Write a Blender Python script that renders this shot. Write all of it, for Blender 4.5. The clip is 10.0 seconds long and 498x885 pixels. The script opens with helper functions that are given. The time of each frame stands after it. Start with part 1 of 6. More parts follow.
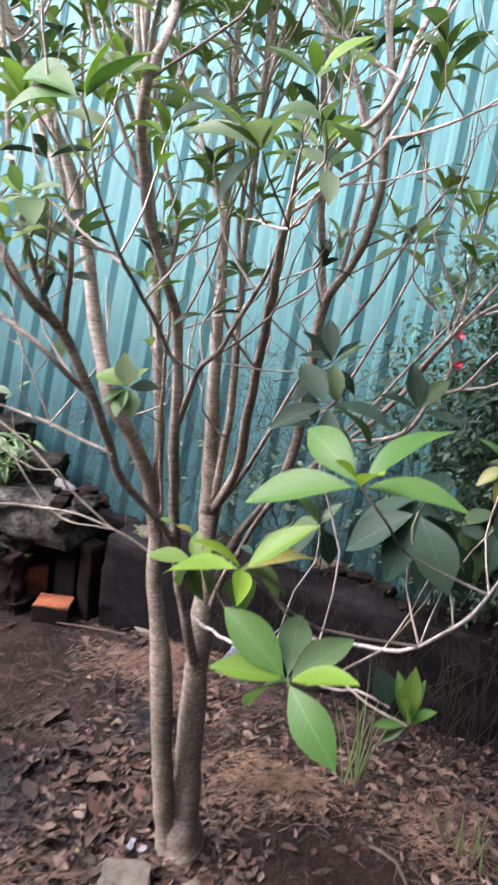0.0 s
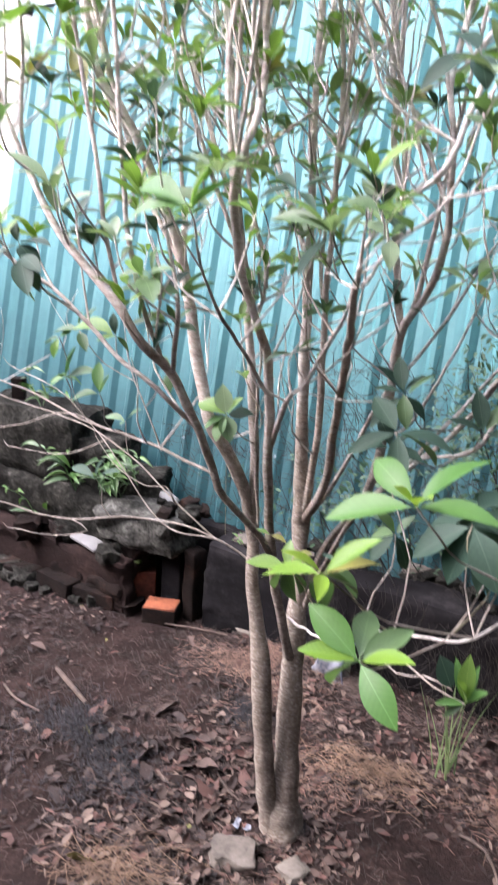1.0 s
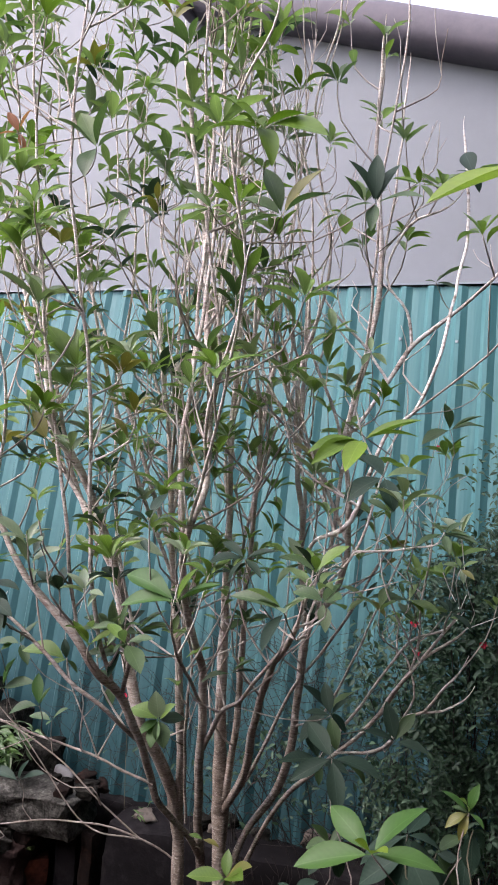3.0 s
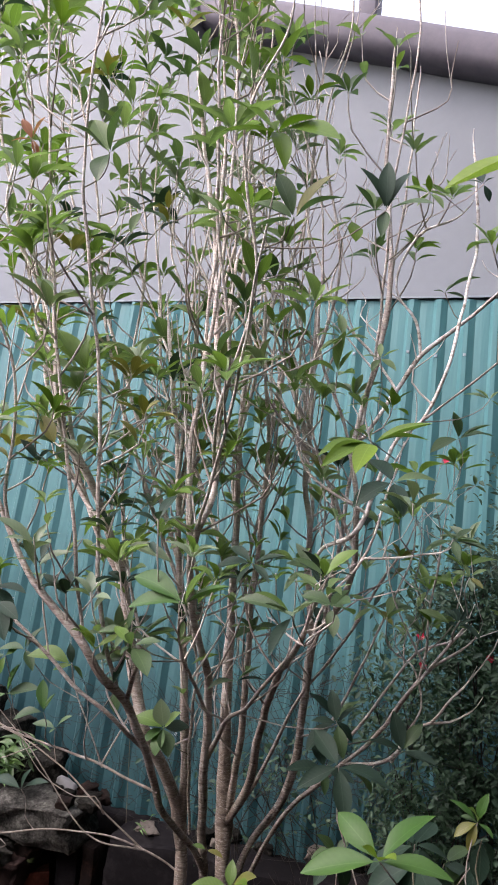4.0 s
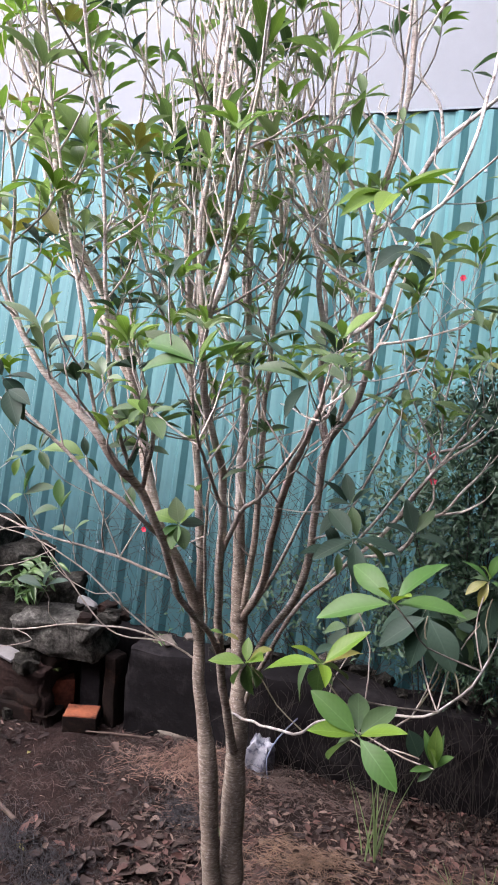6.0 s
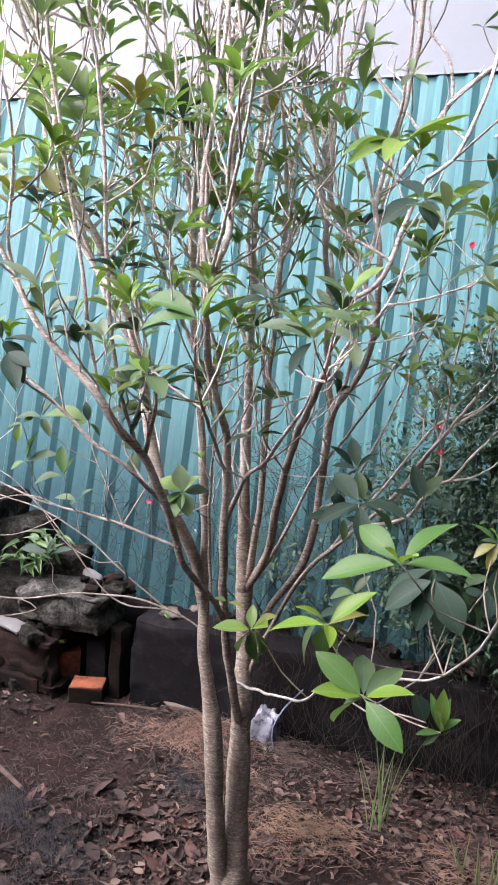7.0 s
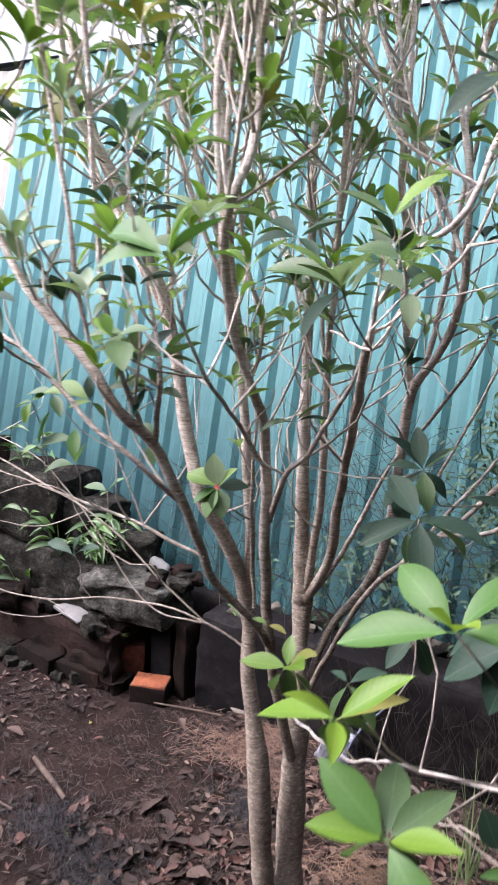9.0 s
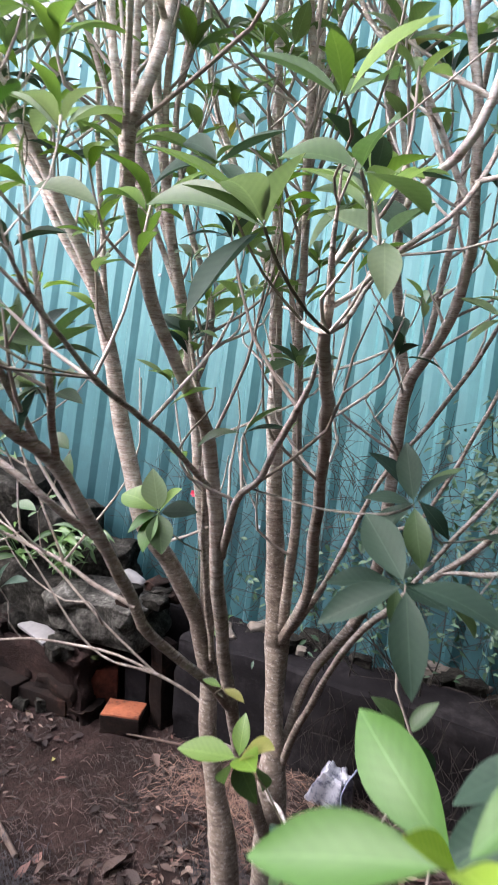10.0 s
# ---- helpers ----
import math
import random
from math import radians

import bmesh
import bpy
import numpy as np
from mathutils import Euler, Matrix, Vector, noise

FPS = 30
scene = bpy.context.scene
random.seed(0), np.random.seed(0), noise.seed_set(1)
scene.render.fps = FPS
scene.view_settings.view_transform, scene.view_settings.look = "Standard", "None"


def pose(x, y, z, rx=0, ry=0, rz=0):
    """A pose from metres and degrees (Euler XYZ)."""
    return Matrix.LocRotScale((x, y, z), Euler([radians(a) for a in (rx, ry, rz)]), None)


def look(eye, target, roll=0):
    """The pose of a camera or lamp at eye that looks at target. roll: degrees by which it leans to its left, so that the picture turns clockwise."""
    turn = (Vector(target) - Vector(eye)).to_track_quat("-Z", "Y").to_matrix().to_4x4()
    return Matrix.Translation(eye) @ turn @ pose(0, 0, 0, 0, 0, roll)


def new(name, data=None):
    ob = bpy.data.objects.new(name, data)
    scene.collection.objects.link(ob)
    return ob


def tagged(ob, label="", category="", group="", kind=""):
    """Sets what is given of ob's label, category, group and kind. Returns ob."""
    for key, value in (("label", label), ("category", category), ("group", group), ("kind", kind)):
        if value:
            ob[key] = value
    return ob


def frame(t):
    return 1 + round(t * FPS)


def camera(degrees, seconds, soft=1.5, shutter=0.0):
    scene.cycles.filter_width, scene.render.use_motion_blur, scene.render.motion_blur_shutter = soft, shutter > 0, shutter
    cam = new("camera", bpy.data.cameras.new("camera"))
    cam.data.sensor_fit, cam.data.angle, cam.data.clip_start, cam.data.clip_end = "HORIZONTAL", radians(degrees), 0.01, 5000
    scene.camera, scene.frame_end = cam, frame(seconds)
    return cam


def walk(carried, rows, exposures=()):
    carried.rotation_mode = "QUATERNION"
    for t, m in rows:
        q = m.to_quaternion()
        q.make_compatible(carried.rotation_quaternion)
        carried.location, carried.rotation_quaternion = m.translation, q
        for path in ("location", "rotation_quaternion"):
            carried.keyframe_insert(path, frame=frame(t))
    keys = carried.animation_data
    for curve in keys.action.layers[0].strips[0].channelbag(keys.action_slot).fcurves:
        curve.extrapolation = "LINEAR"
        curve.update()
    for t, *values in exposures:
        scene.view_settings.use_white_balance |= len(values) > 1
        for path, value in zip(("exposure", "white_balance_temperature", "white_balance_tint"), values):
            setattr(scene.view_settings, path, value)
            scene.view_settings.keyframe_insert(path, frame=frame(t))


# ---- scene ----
import collections

# ---------------------------------------------------------------- camera
cam = camera(35.8, 10.0, soft=1.65, shutter=0.45)
ROWS = [
    (0.0, 0.0019, -0.0436, 1.4379, 74.63, -6.87, 26.94),
    (0.5, 0.0614, -0.1083, 1.4213, 73.19, -5.15, 31.10),
    (1.0, 0.0888, -0.1873, 1.5158, 74.41, -3.77, 33.42),
    (1.5, 0.0469, -0.2678, 1.6320, 81.47, -4.53, 33.03),
    (2.0, 0.0521, -0.3588, 1.7044, 88.18, -4.78, 25.70),
    (2.5, 0.0469, -0.4472, 1.7539, 90.07, -4.04, 23.00),
    (4.0, 0.0350, -0.4496, 1.7322, 92.06, -4.85, 23.40),
    (4.5, 0.0351, -0.4268, 1.6950, 89.73, -4.91, 23.35),
    (5.0, 0.0277, -0.4253, 1.6285, 85.98, -4.66, 23.42),
    (5.5, 0.0257, -0.4251, 1.5934, 83.48, -4.47, 23.80),
    (7.0, 0.0224, -0.3981, 1.5449, 80.54, -4.17, 24.45),
    (7.5, 0.0181, -0.3933, 1.5261, 79.46, -4.16, 25.45),
    (8.0, -0.0073, -0.3929, 1.5287, 78.50, -4.09, 25.98),
    (8.5, -0.0220, -0.2681, 1.5111, 77.73, -3.61, 28.44),
    (9.0, -0.0089, -0.0307, 1.5157, 78.11, -3.56, 33.12),
    (9.5, -0.0324, 0.1458, 1.4883, 77.30, -3.31, 33.78),
    (10.0, -0.1050, 0.2807, 1.4900, 77.23, -2.87, 33.62),
]
EXPOSURES = [(0.0, 3.25, 6470, 21), (0.5, 3.46, 6390, 21), (1.0, 3.53, 6320, 22), (1.5, 2.99, 6320, 22), (2.1, 2.71, 6420, 22), (2.7, 2.29, 6520, 24), (4.0, 2.19, 6670, 23), (4.5, 2.49, 6720, 22), (5.0, 2.72, 6720, 22), (5.5, 2.80, 6570, 23), (7.5, 3.13, 6420, 24), (8.5, 3.18, 6370, 23), (10.0, 3.17, 6420, 20)]
walk(cam, [(t, pose(x, y, z, rx, ry, rz)) for t, x, y, z, rx, ry, rz in ROWS], EXPOSURES)

# ---------------------------------------------------------------- light: overcast sky, high and soft
world = bpy.data.worlds.new("world")
scene.world = world
world.use_nodes = True
wn = world.node_tree
sky = wn.nodes.new("ShaderNodeTexSky")
sky.sky_type = "NISHITA"
sky.sun_disc = False
sky.sun_elevation = radians(46)
sky.sun_rotation = radians(232)
sky.air_density = 1.0
sky.dust_density = 3.0
# thin cloud takes half of the blue out of the sky
cloud = wn.nodes.new("ShaderNodeHueSaturation")
cloud.inputs["Saturation"].default_value = 0.5
wn.links.new(sky.outputs[0], cloud.inputs["Color"])
wn.links.new(cloud.outputs[0], wn.nodes["Background"].inputs[0])
wn.nodes["Background"].inputs[1].default_value = 0.15
sun = new("sun", bpy.data.lights.new("sun", "SUN"))
sun.data.energy = 0.66
sun.data.angle = radians(105)
sun.data.color = (0.89, 0.95, 1.0)
sun.matrix_world = look((-3.6, -3.0, 4.8), (0, 0, 0))


# ---------------------------------------------------------------- materials
def material(name, rough=0.8, metal=0.0, spec=0.5):
    m = bpy.data.materials.new(name)
    m.use_nodes = True
    t = m.node_tree
    b = t.nodes["Principled BSDF"]
    b.inputs["Roughness"].default_value = rough
    b.inputs["Metallic"].default_value = metal
    b.inputs["Specular IOR Level"].default_value = spec
    return m, t, b


def coords(t, stretch=(1, 1, 1)):
    tc = t.nodes.new("ShaderNodeTexCoord")
    mp = t.nodes.new("ShaderNodeMapping")
    mp.inputs["Scale"].default_value = stretch
    t.links.new(tc.outputs["Object"], mp.inputs["Vector"])
    return mp.outputs[0]


def grain(t, vec, scale, detail=4.0, rough=0.6, distort=0.0):
    n = t.nodes.new("ShaderNodeTexNoise")
    n.inputs["Scale"].default_value = scale
    n.inputs["Detail"].default_value = detail
    n.inputs["Roughness"].default_value = rough
    n.inputs["Distortion"].default_value = distort
    if vec is not None:
        t.links.new(vec, n.inputs["Vector"])
    return n.outputs["Fac"]


def ramp(t, fac, stops):
    r = t.nodes.new("ShaderNodeValToRGB")
    e = r.color_ramp.elements
    while len(e) < len(stops):
        e.new(0.5)
    for i, (p, c) in enumerate(stops):
        e[i].position = p
        e[i].color = (*c, 1)
    t.links.new(fac, r.inputs[0])
    return r.outputs[0]


def mixed(t, fac, a, b, kind="MIX"):
    m = t.nodes.new("ShaderNodeMix")
    m.data_type = "RGBA"
    m.blend_type = kind
    for sock, v in ((m.inputs[0], fac), (m.inputs[6], a), (m.inputs[7], b)):
        if isinstance(v, (int, float)):
            sock.default_value = v
        elif isinstance(v, tuple):
            sock.default_value = (*v, 1)
        else:
            t.links.new(v, sock)
    return m.outputs[2]


def maths(t, op, a, b=0.0):
    m = t.nodes.new("ShaderNodeMath")
    m.operation = op
    for sock, v in ((m.inputs[0], a), (m.inputs[1], b)):
        if isinstance(v, (int, float)):
            sock.default_value = v
        else:
            t.links.new(v, sock)
    return m.outputs[0]


def relief(t, b, height, strength=0.4, distance=0.01):
    bp = t.nodes.new("ShaderNodeBump")
    bp.inputs["Strength"].default_value = strength
    bp.inputs["Distance"].default_value = distance
    t.links.new(height, bp.inputs["Height"])
    t.links.new(bp.outputs[0], b.inputs["Normal"])


def speckled(name, stops, scale, fine, rough=0.85, bump=0.5, dist=0.01, spec=0.3, stretch=(1, 1, 1)):
    """A rough mineral or earthy surface: broad patches, fine grain and relief."""
    m, t, b = material(name, rough, 0.0, spec)
    v = coords(t, stretch)
    broad = grain(t, v, scale, 5, 0.65, 0.3)
    small = grain(t, v, fine, 6, 0.7)
    both = maths(t, "ADD", maths(t, "MULTIPLY", broad, 0.6), maths(t, "MULTIPLY", small, 0.4))
    t.links.new(ramp(t, both, stops), b.inputs["Base Color"])
    relief(t, b, both, bump, dist)
    return m


def random_tone(t):
    """A number for each object and for each loose piece of a mesh."""
    oi = t.nodes.new("ShaderNodeObjectInfo")
    ge = t.nodes.new("ShaderNodeNewGeometry")
    return maths(t, "FRACT", maths(t, "ADD", oi.outputs["Random"], ge.outputs["Random Per Island"]))


def foliage(name, low, high, rough=0.38, through_light=0.25, spec=0.5):
    """A leaf: its tone differs from leaf to leaf, with a paler midrib, faint side veins and blotches."""
    m, t, b = material(name, rough, 0.0, spec)
    tone = random_tone(t)
    uv = t.nodes.new("ShaderNodeUVMap")
    sep = t.nodes.new("ShaderNodeSeparateXYZ")
    t.links.new(uv.outputs[0], sep.inputs[0])
    across = maths(t, "ABSOLUTE", maths(t, "SUBTRACT", sep.outputs[0], 0.5))
    rib = maths(t, "LESS_THAN", across, 0.022)
    side = maths(t, "SINE", maths(t, "MULTIPLY", maths(t, "SUBTRACT", sep.outputs[1], maths(t, "MULTIPLY", across, 0.45)), 62.0))
    blotch = grain(t, coords(t), 9.0, 4, 0.6)
    col = mixed(t, tone, low, high)
    col = mixed(t, maths(t, "MULTIPLY", blotch, 0.45), col, tuple(0.6 * c for c in low))
    col = mixed(t, maths(t, "MULTIPLY", maths(t, "ADD", side, 1.0), 0.05), col, tuple(1.25 * c for c in high))
    col = mixed(t, maths(t, "MULTIPLY", rib, 0.18), col, tuple(min(0.8, 1.5 * c + 0.04) for c in high))
    t.links.new(col, b.inputs["Base Color"])
    t.links.new(maths(t, "ADD", rough - 0.08, maths(t, "MULTIPLY", blotch, 0.18)), b.inputs["Roughness"])
    relief(t, b, maths(t, "ADD", maths(t, "MULTIPLY", side, 0.12), blotch), 0.10, 0.001)
    tr = t.nodes.new("ShaderNodeBsdfTranslucent")
    t.links.new(mixed(t, 1.0, col, (0.9, 1.0, 0.55), "MULTIPLY"), tr.inputs["Color"])
    ms = t.nodes.new("ShaderNodeMixShader")
    ms.inputs[0].default_value = through_light
    t.links.new(b.outputs[0], ms.inputs[1])
    t.links.new(tr.outputs[0], ms.inputs[2])
    t.links.new(ms.outputs[0], t.nodes["Material Output"].inputs[0])
    return m


def dead_leaf(name, low, high):
    m, t, b = material(name, 0.75, 0.0, 0.25)
    tone = random_tone(t)
    v = coords(t, (3, 1, 1))
    spots = grain(t, v, 5.0, 4, 0.7)
    col = mixed(t, tone, low, high)
    t.links.new(mixed(t, maths(t, "MULTIPLY", spots, 0.6), col, tuple(0.4 * c for c in low)), b.inputs["Base Color"])
    relief(t, b, spots, 0.3, 0.003)
    return m


# painted corrugated steel: turquoise, dulled, with streaks; grime and painted-in shade darken its foot
STEEL, t, b = material("turquoise_steel", 0.45, 0.0, 0.25)
v = coords(t)
streak = grain(t, coords(t, (9, 1, 0.35)), 5.0, 5, 0.6)
patch = grain(t, v, 1.3, 3, 0.5)
col = ramp(t, streak, [(0.25, (0.032, 0.113, 0.119)), (0.55, (0.050, 0.148, 0.152)), (0.8, (0.090, 0.194, 0.196))])
col = mixed(t, maths(t, "MULTIPLY", patch, 0.35), col, (0.030, 0.114, 0.126))
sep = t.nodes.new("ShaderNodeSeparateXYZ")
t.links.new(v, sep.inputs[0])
# fades out with height: algae stain plus shade put into the colour
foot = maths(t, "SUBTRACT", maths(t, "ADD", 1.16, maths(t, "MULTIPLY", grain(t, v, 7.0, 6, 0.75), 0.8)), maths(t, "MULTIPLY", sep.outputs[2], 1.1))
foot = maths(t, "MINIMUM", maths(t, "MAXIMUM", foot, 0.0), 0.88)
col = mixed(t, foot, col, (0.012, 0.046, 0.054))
t.links.new(col, b.inputs["Base Color"])
t.links.new(maths(t, "ADD", 0.38, maths(t, "MULTIPLY", streak, 0.30)), b.inputs["Roughness"])
relief(t, b, grain(t, v, 26.0, 3), 0.06, 0.004)

PALE_STEEL = speckled("pale_flashing", [(0.3, (0.135, 0.165, 0.185)), (0.7, (0.19, 0.225, 0.245))], 2, 30, 0.35, 0.05, 0.003, 0.5)
CREAM = speckled("cream_sheet", [(0.3, (0.25, 0.235, 0.205)), (0.7, (0.34, 0.325, 0.285))], 2, 24, 0.5, 0.08, 0.003)
WALL_GREY = speckled("grey_wall_paint", [(0.3, (0.128, 0.142, 0.157)), (0.7, (0.156, 0.172, 0.188))], 0.8, 18, 0.55, 0.05, 0.004, 0.4)
ROOF = speckled("roof_purple_grey", [(0.3, (0.062, 0.056, 0.070)), (0.7, (0.125, 0.112, 0.128))], 1.5, 20, 0.6, 0.15, 0.006)
BLACK = speckled("blackened_plaster", [(0.3, (0.0050, 0.0047, 0.0052)), (0.52, (0.0090, 0.0083, 0.0090)), (0.72, (0.030, 0.0275, 0.028))], 3, 26, 0.95, 0.8, 0.012, 0.03)
CONCRETE = speckled("mossy_concrete", [(0.36, (0.004, 0.0036, 0.0032)), (0.48, (0.012, 0.0115, 0.0098)), (0.58, (0.034, 0.0325, 0.028)), (0.72, (0.13, 0.126, 0.112))], 11, 70, 0.95, 1.0, 0.03, 0.05)
LUMP = speckled("grey_lump_concrete", [(0.36, (0.008, 0.0076, 0.0068)), (0.46, (0.028, 0.027, 0.024)), (0.56, (0.072, 0.070, 0.062)), (0.70, (0.20, 0.196, 0.178))], 13, 80, 0.95, 1.0, 0.02, 0.05)
STONE = speckled("pale_rubble", [(0.3, (0.038, 0.032, 0.027)), (0.7, (0.15, 0.130, 0.110))], 7, 50, 0.9, 0.7, 0.01, 0.2)
BRICK = speckled("broken_brick", [(0.38, (0.060, 0.026, 0.017)), (0.46, (0.17, 0.054, 0.027)), (0.7, (0.29, 0.096, 0.046))], 14, 70, 0.9, 0.5, 0.006, 0.2)
BRICK_OLD = speckled("stained_brick", [(0.36, (0.003, 0.0024, 0.0022)), (0.55, (0.011, 0.0068, 0.0054)), (0.76, (0.058, 0.026, 0.018))], 9, 60, 0.92, 0.8, 0.012, 0.1)
BRICK_RED = speckled("dark_red_brick", [(0.36, (0.012, 0.006, 0.005)), (0.5, (0.060, 0.019, 0.012)), (0.74, (0.13, 0.042, 0.026))], 12, 60, 0.92, 0.7, 0.008, 0.1)
MOSS = speckled("moss", [(0.3, (0.007, 0.010, 0.004)), (0.7, (0.034, 0.044, 0.014))], 12, 80, 0.95, 0.9, 0.01, 0.1)
WHITE = speckled("white_board", [(0.3, (0.085, 0.083, 0.082)), (0.7, (0.185, 0.181, 0.177))], 5, 40, 0.5, 0.1, 0.003)
PLASTIC = speckled("white_plastic", [(0.42, (0.040, 0.045, 0.075)), (0.5, (0.16, 0.17, 0.20)), (0.7, (0.25, 0.25, 0.27))], 26, 70, 0.4, 0.4, 0.006, 0.5)
BLUE_CORD = speckled("blue_cord", [(0.3, (0.08, 0.09, 0.14)), (0.7, (0.16, 0.19, 0.28))], 20, 90, 0.6, 0.2, 0.002)
WOOD = speckled("weathered_stick", [(0.3, (0.038, 0.027, 0.022)), (0.7, (0.115, 0.086, 0.070))], 6, 70, 0.85, 0.4, 0.004, 0.2, (6, 1, 6))
SOIL = speckled("damp_soil", [(0.3, (0.0062, 0.0042, 0.0038)), (0.5, (0.0158, 0.0094, 0.0082)), (0.72, (0.046, 0.0285, 0.025))], 5, 70, 0.95, 1.0, 0.02, 0.1)
STRAW = speckled("dry_straw", [(0.3, (0.045, 0.030, 0.022)), (0.7, (0.20, 0.132, 0.088))], 8, 60, 0.8, 0.2, 0.002, 0.15)
STRAW_RED = speckled("rust_straw", [(0.3, (0.050, 0.029, 0.022)), (0.7, (0.26, 0.168, 0.128))], 8, 60, 0.85, 0.2, 0.002, 0.12)
ASH = speckled("ash", [(0.3, (0.012, 0.0112, 0.0118)), (0.7, (0.056, 0.054, 0.057))], 14, 60, 0.9, 0.3, 0.003, 0.1)
STRAW_GREY = speckled("old_needles", [(0.3, (0.022, 0.016, 0.014)), (0.7, (0.115, 0.086, 0.075))], 8, 60, 0.85, 0.2, 0.002, 0.12)
PETAL = foliage("red_petal", (0.62, 0.01, 0.045), (0.75, 0.03, 0.09), 0.45, 0.3)

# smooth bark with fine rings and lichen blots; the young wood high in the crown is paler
BARK, t, b = material("ringed_bark", 0.75, 0.0, 0.3)
v = coords(t)
ring = grain(t, coords(t, (55, 55, 260)), 1.0, 4, 0.7, 0.5)
blot = grain(t, v, 60.0, 6, 0.75, 0.6)
patchy = grain(t, v, 7.0, 5, 0.65, 0.3)
both = maths(t, "ADD", maths(t, "MULTIPLY", ring, 0.46), maths(t, "ADD", maths(t, "MULTIPLY", blot, 0.32), maths(t, "MULTIPLY", patchy, 0.22)))
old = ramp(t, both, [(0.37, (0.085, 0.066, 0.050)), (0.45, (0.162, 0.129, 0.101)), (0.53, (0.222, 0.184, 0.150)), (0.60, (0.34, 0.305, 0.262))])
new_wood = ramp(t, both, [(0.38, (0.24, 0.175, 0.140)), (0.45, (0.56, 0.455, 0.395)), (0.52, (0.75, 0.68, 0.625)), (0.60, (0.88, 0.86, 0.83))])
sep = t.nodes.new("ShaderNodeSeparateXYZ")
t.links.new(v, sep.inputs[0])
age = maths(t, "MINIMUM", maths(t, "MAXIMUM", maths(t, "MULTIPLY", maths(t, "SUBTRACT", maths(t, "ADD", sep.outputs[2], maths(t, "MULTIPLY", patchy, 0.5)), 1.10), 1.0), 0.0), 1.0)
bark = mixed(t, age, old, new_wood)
dash = ramp(t, grain(t, coords(t, (26, 26, 210)), 1.0, 4, 0.7, 0.6), [(0.40, (1, 1, 1)), (0.47, (0, 0, 0))])
bark = mixed(t, maths(t, "MULTIPLY", dash, maths(t, "SUBTRACT", 0.50, maths(t, "MULTIPLY", age, 0.20))), bark, (0.055, 0.040, 0.032))
fleck = ramp(t, grain(t, coords(t, (1, 1, 2.2)), 120.0, 3, 0.6), [(0.57, (0, 0, 0)), (0.64, (1, 1, 1))])
bark = mixed(t, maths(t, "MULTIPLY", fleck, 0.34), bark, (0.66, 0.62, 0.58))
t.links.new(bark, b.inputs["Base Color"])
relief(t, b, both, 1.0, 0.006)

PALE_BARK, t, b = material("pale_twig_bark", 0.7, 0.0, 0.35)
v = coords(t)
ring = grain(t, coords(t, (30, 30, 120)), 1.0, 3, 0.6)
blot = grain(t, v, 48.0, 5, 0.7)
both = maths(t, "ADD", maths(t, "MULTIPLY", ring, 0.5), maths(t, "MULTIPLY", blot, 0.5))
t.links.new(ramp(t, both, [(0.39, (0.26, 0.20, 0.165)), (0.46, (0.60, 0.525, 0.47)), (0.52, (0.78, 0.73, 0.69)), (0.60, (0.88, 0.86, 0.83))]), b.inputs["Base Color"])
relief(t, b, both, 0.4, 0.002)
GREY_BARK = speckled("grey_bough_bark", [(0.34, (0.13, 0.115, 0.105)), (0.5, (0.30, 0.275, 0.255)), (0.66, (0.50, 0.48, 0.46))], 30, 110, 0.75, 0.5, 0.002, 0.25)
DRY_TWIG = speckled("dry_twig_bark", [(0.34, (0.085, 0.068, 0.056)), (0.5, (0.20, 0.170, 0.145)), (0.66, (0.36, 0.325, 0.295))], 30, 110, 0.8, 0.5, 0.002, 0.2)
DARK_TWIG = speckled("dark_twig_bark", [(0.3, (0.006, 0.005, 0.0045)), (0.7, (0.038, 0.032, 0.027))], 20, 90, 0.8, 0.3, 0.001, 0.2)
GREEN_TWIG = speckled("green_twig_bark", [(0.3, (0.070, 0.066, 0.040)), (0.7, (0.155, 0.135, 0.088))], 20, 90, 0.6, 0.2, 0.001)

# thin twigs, from grey-brown to pale
TWIG_BARK, t, b = material("thin_twig_bark", 0.75, 0.0, 0.3)
tone = random_tone(t)
blot = grain(t, coords(t), 40.0, 4, 0.65)
col = mixed(t, tone, (0.32, 0.26, 0.22), (0.80, 0.74, 0.69))
t.links.new(mixed(t, maths(t, "MULTIPLY", blot, 0.5), col, (0.12, 0.09, 0.075)), b.inputs["Base Color"])
relief(t, b, blot, 0.3, 0.001)

